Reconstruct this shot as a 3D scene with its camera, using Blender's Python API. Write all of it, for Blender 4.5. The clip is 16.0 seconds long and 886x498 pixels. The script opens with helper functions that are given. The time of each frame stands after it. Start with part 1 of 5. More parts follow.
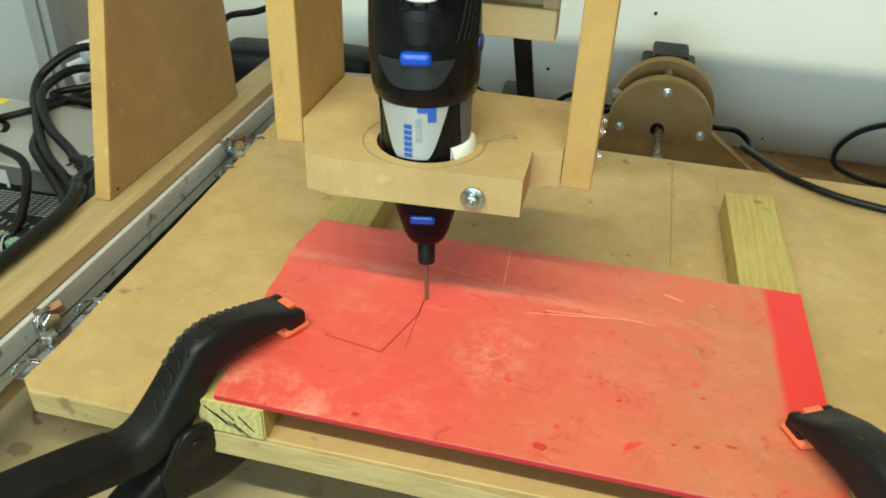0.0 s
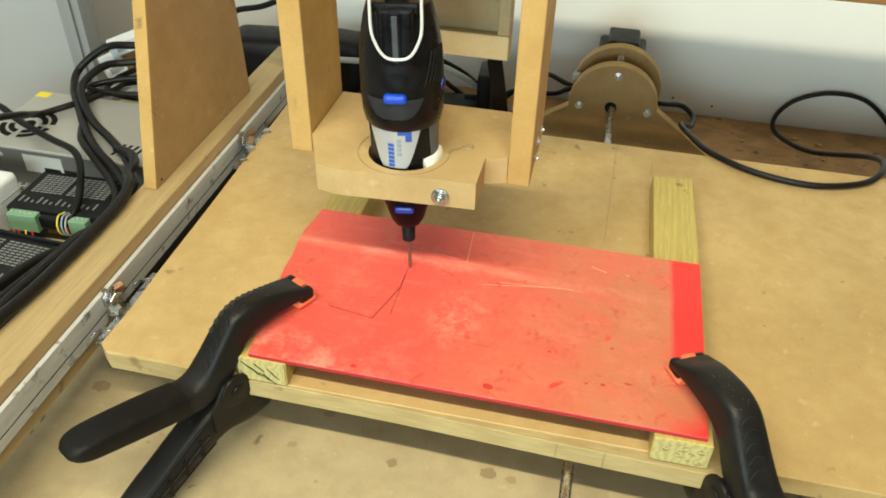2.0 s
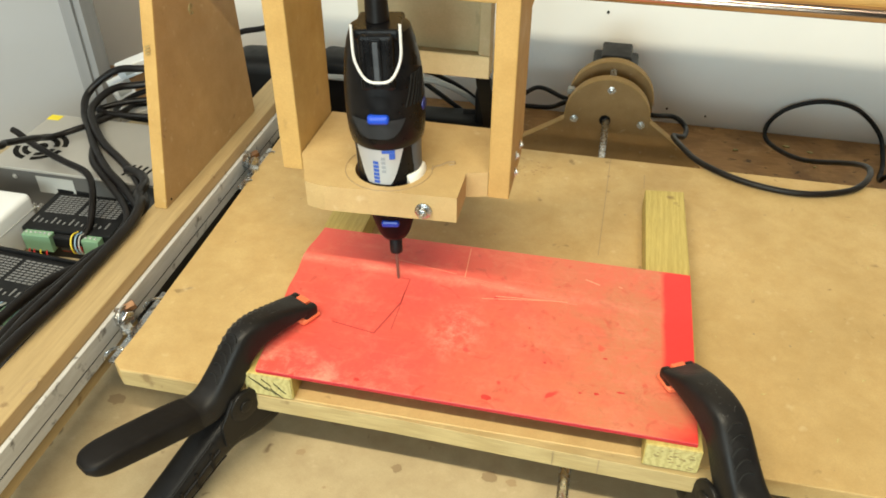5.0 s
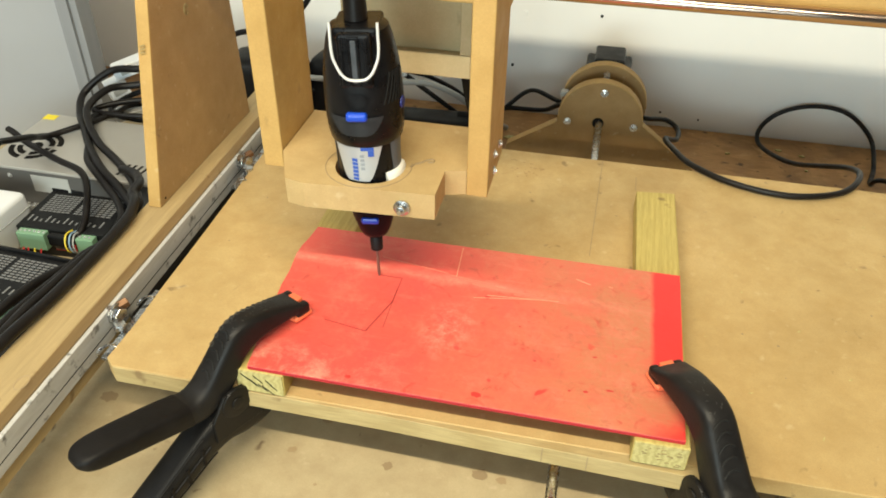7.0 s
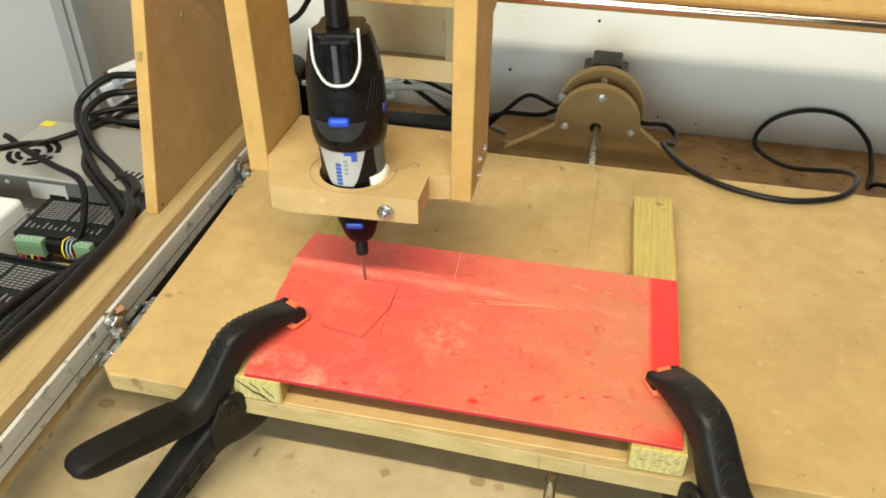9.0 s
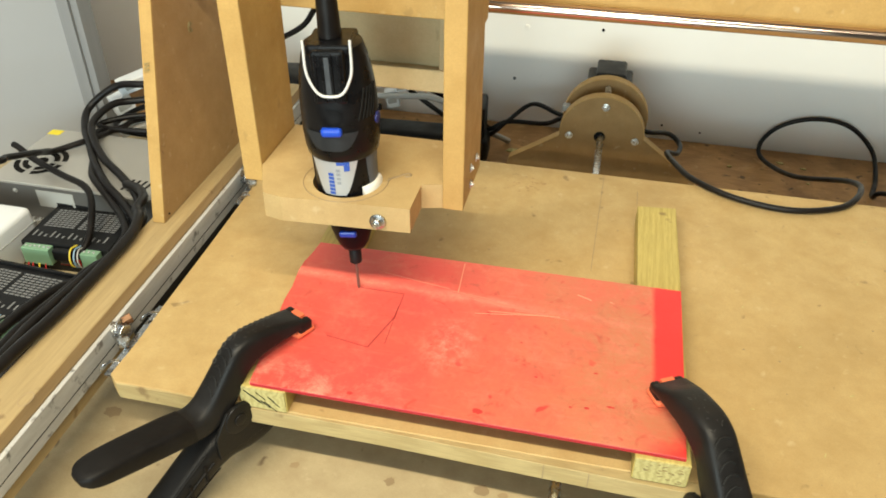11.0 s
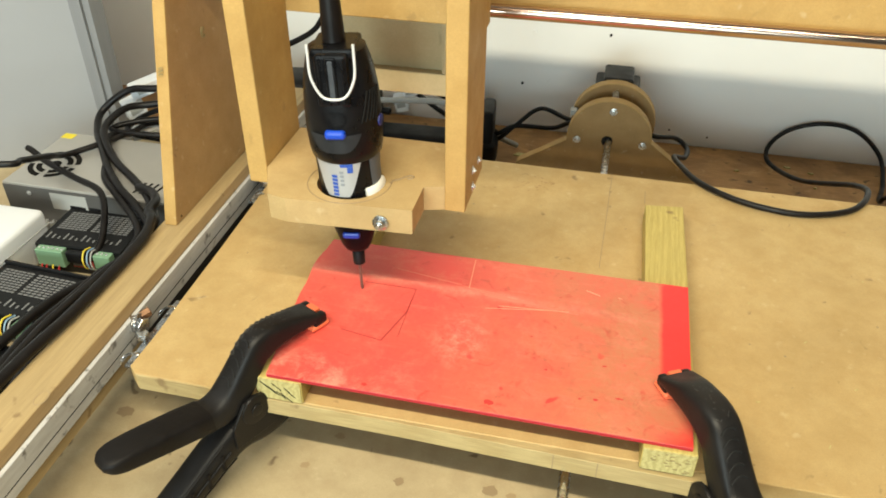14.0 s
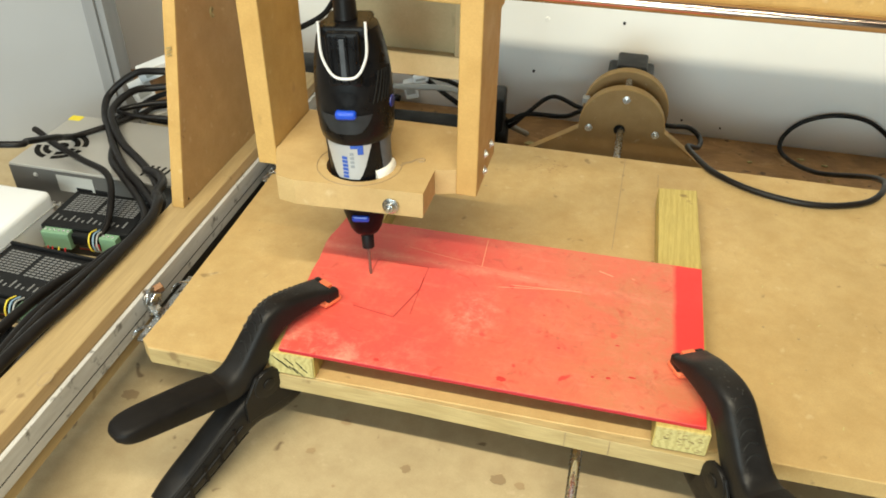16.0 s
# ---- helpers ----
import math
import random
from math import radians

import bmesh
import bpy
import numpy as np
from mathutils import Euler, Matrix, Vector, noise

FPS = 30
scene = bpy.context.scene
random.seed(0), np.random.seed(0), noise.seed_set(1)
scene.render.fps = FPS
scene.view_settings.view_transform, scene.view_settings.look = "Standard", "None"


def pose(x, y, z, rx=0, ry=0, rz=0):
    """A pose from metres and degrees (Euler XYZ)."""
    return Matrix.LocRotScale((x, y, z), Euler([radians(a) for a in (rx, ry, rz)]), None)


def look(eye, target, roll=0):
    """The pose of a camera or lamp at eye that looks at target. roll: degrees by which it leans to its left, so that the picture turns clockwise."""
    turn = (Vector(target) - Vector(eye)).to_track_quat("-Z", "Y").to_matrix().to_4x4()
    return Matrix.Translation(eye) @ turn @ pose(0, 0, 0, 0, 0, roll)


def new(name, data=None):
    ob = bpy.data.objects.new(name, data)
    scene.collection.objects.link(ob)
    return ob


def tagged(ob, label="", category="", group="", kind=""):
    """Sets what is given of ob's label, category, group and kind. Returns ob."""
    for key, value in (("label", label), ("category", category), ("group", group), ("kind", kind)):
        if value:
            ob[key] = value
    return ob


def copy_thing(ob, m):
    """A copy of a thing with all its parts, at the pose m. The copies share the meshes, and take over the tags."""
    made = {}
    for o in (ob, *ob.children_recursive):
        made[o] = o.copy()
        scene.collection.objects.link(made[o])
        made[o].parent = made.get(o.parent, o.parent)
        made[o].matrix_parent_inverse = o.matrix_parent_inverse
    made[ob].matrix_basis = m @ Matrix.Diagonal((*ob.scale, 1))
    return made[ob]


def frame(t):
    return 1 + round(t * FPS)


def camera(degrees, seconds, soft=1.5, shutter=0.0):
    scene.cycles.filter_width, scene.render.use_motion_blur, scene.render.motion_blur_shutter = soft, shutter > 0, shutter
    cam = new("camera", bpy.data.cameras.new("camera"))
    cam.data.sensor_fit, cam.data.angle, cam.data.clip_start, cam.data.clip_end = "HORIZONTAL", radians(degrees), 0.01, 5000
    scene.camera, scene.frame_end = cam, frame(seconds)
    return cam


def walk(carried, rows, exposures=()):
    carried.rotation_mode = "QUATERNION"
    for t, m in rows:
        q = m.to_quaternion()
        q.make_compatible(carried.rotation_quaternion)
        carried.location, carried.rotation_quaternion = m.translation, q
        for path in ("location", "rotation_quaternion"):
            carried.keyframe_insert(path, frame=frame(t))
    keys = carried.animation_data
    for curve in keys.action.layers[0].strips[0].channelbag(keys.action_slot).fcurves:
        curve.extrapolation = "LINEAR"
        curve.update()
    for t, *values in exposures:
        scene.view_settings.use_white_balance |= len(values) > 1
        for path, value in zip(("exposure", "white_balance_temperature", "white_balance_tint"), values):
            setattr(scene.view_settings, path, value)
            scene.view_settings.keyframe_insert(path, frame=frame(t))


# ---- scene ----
EXPOSURES = [(0.0, -0.37, 5850, -9), (1.0, -0.26, 6050, -3), (2.0, -0.20, 6300, 2), (3.5, -0.15, 6430, 7), (6.0, -0.12, 6450, 8), (16.0, -0.11, 6400, 8)]
cam = camera(58.99, 16.0, 1.8)
ROWS = [
    (0.0, 0.1665, -0.2358, 0.3722, 56.70, -2.05, 13.55),
    (0.5, 0.1804, -0.2767, 0.4075, 55.07, -2.38, 13.70),
    (1.0, 0.1874, -0.2946, 0.4336, 53.68, -2.22, 13.78),
    (1.5, 0.1984, -0.3146, 0.4552, 52.78, -1.56, 13.12),
    (2.0, 0.2005, -0.3288, 0.4720, 52.36, -1.21, 12.80),
    (2.5, 0.2021, -0.3368, 0.4798, 52.83, -1.07, 12.82),
    (3.0, 0.2057, -0.3419, 0.4814, 52.55, -0.76, 12.62),
    (3.5, 0.2067, -0.3418, 0.4843, 52.45, -0.10, 12.22),
    (6.0, 0.2110, -0.3494, 0.4902, 53.39, -0.36, 12.58),
    (6.5, 0.2135, -0.3506, 0.4893, 53.39, -0.44, 12.42),
    (7.0, 0.2125, -0.3508, 0.4890, 53.37, -0.64, 12.41),
    (7.5, 0.2131, -0.3492, 0.4897, 53.46, -0.64, 12.43),
    (8.0, 0.2133, -0.3490, 0.4893, 53.34, -0.63, 12.45),
    (8.5, 0.2147, -0.3487, 0.4898, 53.40, -0.61, 12.24),
    (9.0, 0.2142, -0.3490, 0.4904, 53.63, -0.52, 12.29),
    (11.5, 0.2137, -0.3505, 0.4957, 54.03, -0.47, 12.69),
    (12.0, 0.2127, -0.3528, 0.4948, 53.99, -0.51, 12.77),
    (12.5, 0.2135, -0.3527, 0.4955, 54.15, -0.64, 12.71),
    (13.0, 0.2144, -0.3536, 0.4953, 54.12, -0.37, 12.92),
    (13.5, 0.2139, -0.3562, 0.4973, 54.33, -0.39, 12.89),
    (14.0, 0.2132, -0.3566, 0.4974, 54.39, -0.25, 13.05),
    (14.5, 0.2136, -0.3569, 0.4972, 54.43, -0.38, 12.97),
    (15.0, 0.2122, -0.3561, 0.4964, 54.25, -0.57, 12.81),
    (15.5, 0.2131, -0.3557, 0.4943, 54.18, -0.61, 12.99),
    (16.0, 0.2090, -0.3534, 0.4869, 53.87, -0.60, 13.83),
]
walk(cam, [(t, pose(x, y, z, rx, ry, rz)) for t, x, y, z, rx, ry, rz in ROWS], EXPOSURES)

# ---- world, lamps ----
world = bpy.data.worlds.new("world")
scene.world = world
world.use_nodes = True
world.node_tree.nodes["Background"].inputs[0].default_value = (0.8, 0.9, 1.0, 1)
world.node_tree.nodes["Background"].inputs[1].default_value = 0.05


def area_lamp(name, m, sx, sy, watts, colour):
    data = bpy.data.lights.new(name, "AREA")
    data.shape, data.size, data.size_y, data.energy, data.color = "RECTANGLE", sx, sy, watts, colour
    ob = new(name, data)
    ob.matrix_world = m
    return ob


# the tube over the bench, and two added fill lamps: a dimmer one further back in the room, and one in an unseen window
# behind the camera
area_lamp("bench_tube_lamp", look((0.06, -0.54, 1.20), (0.06, 0.15, 0.0)), 1.20, 0.03, 26.8, (1.0, 0.885, 0.65))
# cool fill added on the left, not a tube that is seen
area_lamp("room_fill_lamp", look((-0.9, -0.75, 1.60), (-0.7, -0.3, 0.0)), 1.2, 0.15, 6.0, (0.74, 0.88, 1.0))
area_lamp("window_fill_lamp", look((0.00, -2.145, 0.55), (0.00, 0.0, 0.45)), 1.30, 1.00, 48.0, (0.80, 0.95, 0.95))


# ---- materials ----
def material(name, colour, rough=0.6, metal=0.0, spec=0.5):
    mat = bpy.data.materials.new(name)
    mat.use_nodes = True
    b = mat.node_tree.nodes["Principled BSDF"]
    b.inputs["Base Color"].default_value = (*colour, 1)
    b.inputs["Roughness"].default_value = rough
    b.inputs["Metallic"].default_value = metal
    b.inputs["Specular IOR Level"].default_value = spec
    return mat


class Nodes:
    """Short hand for the node tree of one material, in object space."""

    def __init__(self, mat, scale=(1, 1, 1)):
        self.t = mat.node_tree
        self.b = self.t.nodes["Principled BSDF"]
        self.co = self.t.nodes.new("ShaderNodeTexCoord").outputs["Object"]
        mp = self.t.nodes.new("ShaderNodeMapping")
        mp.inputs["Scale"].default_value = scale
        self.t.links.new(self.co, mp.inputs["Vector"])
        self.v = mp.outputs["Vector"]

    def put(self, sock, value):
        if hasattr(value, "is_linked"):
            self.t.links.new(value, sock)
        else:
            sock.default_value = value

    def noise(self, scale, detail=4, rough=0.6, vec=None, distort=0.0):
        n = self.t.nodes.new("ShaderNodeTexNoise")
        n.inputs["Scale"].default_value, n.inputs["Detail"].default_value = scale, detail
        n.inputs["Roughness"].default_value, n.inputs["Distortion"].default_value = rough, distort
        self.t.links.new(vec or self.v, n.inputs["Vector"])
        return n.outputs["Fac"]

    def ramp(self, fac, lo, hi, a=0.0, b=1.0):
        n = self.t.nodes.new("ShaderNodeMapRange")
        n.inputs["From Min"].default_value, n.inputs["From Max"].default_value = lo, hi
        n.inputs["To Min"].default_value, n.inputs["To Max"].default_value = a, b
        self.t.links.new(fac, n.inputs["Value"])
        return n.outputs["Result"]

    def math(self, op, a, b=0.0):
        n = self.t.nodes.new("ShaderNodeMath")
        n.operation = op
        self.put(n.inputs[0], a)
        self.put(n.inputs[1], b)
        return n.outputs[0]

    def axis(self, i):
        n = self.t.nodes.new("ShaderNodeSeparateXYZ")
        self.t.links.new(self.co, n.inputs[0])
        return n.outputs[i]

    def mix(self, fac, a, b):
        n = self.t.nodes.new("ShaderNodeMix")
        n.data_type = "RGBA"
        self.put(n.inputs[0], fac)
        self.put(n.inputs[6], a)
        self.put(n.inputs[7], b)
        return n.outputs[2]

    def colour(self, value):
        self.put(self.b.inputs["Base Color"], value)

    def rough(self, value):
        self.put(self.b.inputs["Roughness"], value)

    def bump(self, height, strength=0.3, distance=0.001):
        n = self.t.nodes.new("ShaderNodeBump")
        n.inputs["Strength"].default_value, n.inputs["Distance"].default_value = strength, distance
        self.t.links.new(height, n.inputs["Height"])
        self.t.links.new(n.outputs[0], self.b.inputs["Normal"])


def rgb(r, g, b):
    return (r, g, b, 1)


def mdf(name, light, dark, stain=0.5):
    """Fibre board: fine speckle, soft blotches, a few dark stains and scuffs."""
    mat = material(name, light, 0.62, 0, 0.35)
    n = Nodes(mat)
    fine = n.noise(900, 3, 0.7)
    mid = n.noise(38, 5, 0.65)
    big = n.noise(7, 4, 0.6)
    c = n.mix(n.ramp(mid, 0.35, 0.7), rgb(*light), rgb(*dark))
    c = n.mix(n.ramp(fine, 0.30, 0.62, 0.34, 0.0), c, rgb(*[v * 0.62 for v in light]))
    c = n.mix(n.ramp(big, 0.45, 0.75, 0.0, 0.45), c, rgb(*[v * 0.72 for v in dark]))
    spot = n.ramp(n.noise(55, 2, 0.5, distort=0.6), 0.70, 0.76, 0.0, stain)
    c = n.mix(spot, c, rgb(0.12, 0.07, 0.035))
    c = n.mix(n.ramp(n.noise(110, 2, 0.5), 0.66, 0.80, 0.0, 0.25), c, rgb(0.72, 0.60, 0.40))
    n.colour(c)
    n.rough(n.ramp(mid, 0.3, 0.7, 0.5, 0.72))
    n.bump(fine, 0.14, 0.0003)
    return mat


def timber(name, light, dark, scale, stripe=0.6, rough=0.6):
    """Sawn softwood with the grain along the axis whose scale is small."""
    mat = material(name, light, rough, 0, 0.35)
    n = Nodes(mat, scale)
    w = n.t.nodes.new("ShaderNodeTexWave")
    w.inputs["Scale"].default_value, w.inputs["Distortion"].default_value, w.inputs["Detail"].default_value = 0.55, 9.0, 4
    n.t.links.new(n.v, w.inputs["Vector"])
    grain = n.noise(6, 5, 0.7)
    c = n.mix(n.ramp(w.outputs["Fac"], 0.35, 0.95, 0.0, stripe), rgb(*light), rgb(*dark))
    c = n.mix(n.ramp(grain, 0.35, 0.7, 0.0, 0.6), c, rgb(*[v * 0.7 for v in dark]))
    c = n.mix(n.ramp(n.noise(14, 4, 0.6, vec=n.co), 0.45, 0.75, 0.0, 0.5), c, rgb(*[v * 0.75 for v in light]))
    c = n.mix(n.ramp(n.noise(60, 2, 0.5, vec=n.co), 0.68, 0.76, 0.0, 0.6), c, rgb(0.16, 0.09, 0.04))
    n.colour(c)
    n.bump(grain, 0.35, 0.0006)
    return mat


M_BED = mdf("bed_fibreboard", (0.56, 0.395, 0.174), (0.48, 0.32, 0.128))
M_BASE = mdf("base_fibreboard", (0.52, 0.42, 0.25), (0.43, 0.33, 0.19), 0.7)
M_MDF = mdf("carriage_fibreboard", (0.52, 0.330, 0.112), (0.44, 0.268, 0.085), 0.25)
M_SHELF = mdf("shelf_fibreboard", (0.54, 0.385, 0.180), (0.46, 0.315, 0.138), 0.2)
M_UPR = mdf("upright_fibreboard", (0.42, 0.262, 0.110), (0.36, 0.218, 0.088), 0.35)
M_MOUNT = mdf("mount_fibreboard", (0.35, 0.215, 0.085), (0.29, 0.175, 0.066), 0.2)
M_BACK = mdf("back_fibreboard", (0.60, 0.50, 0.29), (0.52, 0.42, 0.235), 0.2)
M_PINE = timber("pine", (0.47, 0.345, 0.170), (0.40, 0.28, 0.128), (55, 3, 55), 0.2)
# darker copy of the pine, for the beam's side turned from the light
M_PINESHADE = timber("shaded_pine", (0.39, 0.265, 0.13), (0.34, 0.22, 0.10), (55, 3, 55), 0.2)
M_BATTEN = timber("treated_timber", (0.58, 0.46, 0.145), (0.42, 0.31, 0.080), (110, 7, 110), 0.4)
M_ENDGRAIN = timber("timber_end_grain", (0.60, 0.53, 0.24), (0.36, 0.28, 0.09), (120, 60, 220))
M_BENCH = timber("old_bench_wood", (0.54, 0.30, 0.115), (0.34, 0.175, 0.065), (9, 70, 70), rough=0.55)
M_EDGE = timber("sawn_edge", (0.50, 0.385, 0.185), (0.40, 0.29, 0.125), (9, 60, 160))


def stain_bench():
    """Old spills and rubbed-off patches over the bench wood."""
    n = Nodes(M_BENCH)
    old = n.b.inputs["Base Color"].links[0].from_socket
    c = n.mix(n.ramp(n.noise(9, 5, 0.65, distort=0.8), 0.48, 0.62, 0.0, 0.60), old, rgb(0.20, 0.10, 0.040))
    c = n.mix(n.ramp(n.noise(26, 4, 0.7, distort=0.5), 0.60, 0.70, 0.0, 0.55), c, rgb(0.66, 0.45, 0.23))
    c = n.mix(n.ramp(n.noise(60, 3, 0.6, distort=0.4), 0.64, 0.70, 0.0, 0.8), c, rgb(0.07, 0.042, 0.022))
    n.colour(c)


stain_bench()


def make_sheet_material():
    mat = material("red_plastic", (0.72, 0.05, 0.045), 0.4, 0, 0.45)
    n = Nodes(mat)
    x, y = n.axis(0), n.axis(1)
    big = n.noise(11, 5, 0.62, distort=0.4)
    mid = n.noise(34, 8, 0.78, distort=0.3)
    fine = n.noise(260, 3, 0.7)
    # clean strip along one end, where masking film covered the plastic
    strip = n.math("MULTIPLY", n.ramp(n.math("ADD", x, n.math("MULTIPLY", mid, 0.006)), 0.2768, 0.2812, 0.0, 1.0), n.ramp(n.math("ADD", y, n.math("MULTIPLY", big, 0.02)), 0.066, 0.072, 0.0, 1.0))
    corner = n.ramp(n.math("SUBTRACT", n.math("ADD", x, n.math("MULTIPLY", mid, 0.03)), n.math("MULTIPLY", y, 0.9)), 0.282, 0.304, 0.0, 0.85)
    worn = n.math("MULTIPLY", n.math("SUBTRACT", 1.0, n.math("MAXIMUM", strip, corner)), n.ramp(fine, 0.2, 0.6, 0.8, 1.0))
    clean = rgb(0.74, 0.034, 0.034)
    base = n.mix(n.ramp(big, 0.35, 0.68), rgb(0.74, 0.088, 0.072), rgb(0.66, 0.112, 0.076))
    tan = n.math("MULTIPLY", n.ramp(x, 0.10, 0.24, 0.0, 1.0), n.ramp(n.noise(24, 6, 0.7, distort=0.5), 0.30, 0.58, 0.40, 1.0))
    base = n.mix(tan, base, rgb(0.54, 0.185, 0.092))
    scuff = n.ramp(mid, 0.50, 0.82, 0.0, 0.65)
    base = n.mix(scuff, base, rgb(0.76, 0.27, 0.18))
    gouge = n.ramp(n.noise(48, 3, 0.6, distort=1.5), 0.62, 0.74, 0.0, 0.65)
    base = n.mix(gouge, base, rgb(0.52, 0.045, 0.03))
    # milky rub marks near the middle and along the front edge
    dx, dy = n.math("SUBTRACT", x, 0.128), n.math("SUBTRACT", y, 0.068)
    d2 = n.math("ADD", n.math("MULTIPLY", dx, dx), n.math("MULTIPLY", n.math("MULTIPLY", dy, dy), 0.5))
    rub = n.math("MULTIPLY", n.ramp(d2, 0.0, 0.0007, 0.6, 0.0), n.ramp(n.noise(95, 6, 0.8, distort=0.3), 0.45, 0.75))
    edge = n.math("MULTIPLY", n.ramp(y, 0.0, 0.035, 1.0, 0.0), n.math("MULTIPLY", n.ramp(x, 0.02, 0.12, 1.0, 0.0), n.ramp(mid, 0.45, 0.7)))
    base = n.mix(n.math("MINIMUM", n.math("ADD", rub, edge), 0.75), base, rgb(0.84, 0.50, 0.36))
    # deep red spots where the dulled skin has been rubbed off
    spots = n.ramp(n.noise(62, 2, 0.5, distort=0.2), 0.70, 0.75, 0.0, 0.8)
    base = n.mix(n.math("MULTIPLY", spots, n.ramp(y, 0.02, 0.12, 1.0, 0.2)), base, rgb(0.70, 0.03, 0.03))
    # band of pale scuffs where something has rubbed across the sheet
    off = n.math("ABSOLUTE", n.math("SUBTRACT", n.math("ADD", y, n.math("MULTIPLY", mid, 0.010)), n.math("SUBTRACT", 0.1335, n.math("MULTIPLY", x, 0.030))))
    band = n.math("MULTIPLY", n.ramp(off, 0.0, 0.0075, 0.85, 0.0), n.ramp(n.noise(30, 6, 0.75, distort=0.3), 0.36, 0.62, 0.1, 1.0))
    base = n.mix(n.math("MULTIPLY", band, n.ramp(x, 0.18, 0.26, 1.0, 0.25)), base, rgb(0.80, 0.31, 0.22))
    # fine cross-hatched rubbing and smeared dirt towards the worn end
    mp = n.t.nodes.new("ShaderNodeMapping")
    mp.inputs["Scale"].default_value, mp.inputs["Rotation"].default_value = (18, 160, 1), (0, 0, 0.12)
    n.t.links.new(n.co, mp.inputs["Vector"])
    streak = n.ramp(n.noise(1.0, 5, 0.7, vec=mp.outputs["Vector"]), 0.56, 0.78, 0.0, 0.45)
    base = n.mix(streak, base, rgb(0.80, 0.24, 0.17))
    smear = n.math("MULTIPLY", n.ramp(x, 0.12, 0.26, 0.25, 1.0), n.ramp(n.noise(40, 6, 0.75, distort=0.8), 0.56, 0.72, 0.0, 0.55))
    base = n.mix(smear, base, rgb(0.36, 0.085, 0.045))
    # grime
    base = n.mix(n.ramp(n.noise(75, 4, 0.7, distort=0.4), 0.62, 0.76, 0.0, 0.50), base, rgb(0.30, 0.06, 0.035))
    n.colour(n.mix(worn, clean, base))
    n.rough(n.ramp(mid, 0.3, 0.7, 0.36, 0.55))
    n.bump(fine, 0.15, 0.0003)
    return mat


def steel_like(name, c, rough):
    return material(name, c, rough, 0.7)


M_SHEET = make_sheet_material()
M_SHEETEDGE = material("cut_plastic_edge", (0.42, 0.016, 0.028), 0.35)
M_SPOT = material("rubbed_red", (0.56, 0.035, 0.030), 0.45)
M_GROOVE = material("engraved_groove", (0.42, 0.04, 0.035), 0.6)
M_SCRATCH = material("pale_scratch", (0.78, 0.32, 0.20), 0.6)
M_SCUFF = material("pale_scuff", (0.76, 0.20, 0.135), 0.65)
M_BIT = steel_like("browned_bit", (0.22, 0.17, 0.14), 0.35)
M_PENCIL = material("pencil_mark", (0.30, 0.215, 0.115), 0.6)


def worn_black(name, c, rough, bump=0.2, scale=500, spec=0.38):
    mat = material(name, c, rough, 0, spec)
    n = Nodes(mat)
    f = n.noise(scale, 3, 0.6)
    n.colour(n.mix(n.ramp(n.noise(30, 4, 0.7), 0.45, 0.75, 0, 0.5), rgb(*c), rgb(*[v * 1.9 + 0.006 for v in c])))
    n.rough(n.ramp(n.noise(60, 3, 0.6), 0.3, 0.7, rough - 0.08, rough + 0.12))
    n.bump(f, bump, 0.0004)
    return mat


M_CLAMP = worn_black("clamp_nylon", (0.0082, 0.0072, 0.0068), 0.43, 0.4, 600, 0.24)
M_GRIP = worn_black("clamp_grip", (0.0056, 0.0045, 0.0042), 0.52, 0.6, 260, 0.20)
M_DOT = material("worn_moulding", (0.060, 0.056, 0.050), 0.55)
M_RIDGE = worn_black("moulded_ridge", (0.004, 0.004, 0.004), 0.6, 0.1)
M_TOOL = worn_black("tool_black", (0.0036, 0.0036, 0.0044), 0.30, 0.05, 900, 0.22)
M_TOOLGREY = worn_black("tool_dark_grey", (0.045, 0.05, 0.058), 0.40, 0.1)
M_FLASH = worn_black("tool_side_grey", (0.085, 0.095, 0.115), 0.40, 0.05)
M_SADDLE = worn_black("tool_saddle", (0.015, 0.017, 0.020), 0.42, 0.05)
M_CABLE = worn_black("cable_rubber", (0.0062, 0.0048, 0.0044), 0.40, 0.1, 500, 0.26)
M_CASE = worn_black("black_case", (0.0055, 0.0055, 0.006), 0.50, 0.1, 500, 0.26)
M_SILVER = material("silver_paint", (0.50, 0.52, 0.55), 0.36, 0.4)
M_BLUE = material("blue_plastic", (0.008, 0.060, 0.50), 0.35)
M_BLUEINK = material("blue_print", (0.03, 0.09, 0.42), 0.5)
M_GREYINK = material("grey_print", (0.28, 0.30, 0.33), 0.5)
M_WIRE = material("white_coated_wire", (0.62, 0.62, 0.61), 0.35)
M_COLLAR = material("white_plastic_collar", (0.82, 0.80, 0.74), 0.45)
M_NOSE = worn_black("tool_nose_black", (0.0035, 0.003, 0.0045), 0.42, 0.1, 500, 0.10)
M_ORANGE = material("orange_jaw_pad", (0.85, 0.18, 0.075), 0.5)
M_WHITEPRINT = material("white_print", (0.20, 0.20, 0.20), 0.6)
M_YELLOW = material("yellow_label", (0.80, 0.66, 0.03), 0.5)
M_GREEN = material("green_terminal", (0.20, 0.35, 0.22), 0.5)
M_BLUEDARK = material("dark_blue_plastic", (0.012, 0.02, 0.16), 0.4)
# shade on the power supply's front, put into a darker grey
M_PSUFRONT = material("shaded_front_grey", (0.085, 0.082, 0.078), 0.5)
M_REDWIRE = material("red_wire", (0.50, 0.03, 0.03), 0.45)
M_YELLOWWIRE = material("yellow_wire", (0.80, 0.62, 0.05), 0.45)
M_BLUEWIRE = material("blue_wire", (0.25, 0.38, 0.50), 0.45)
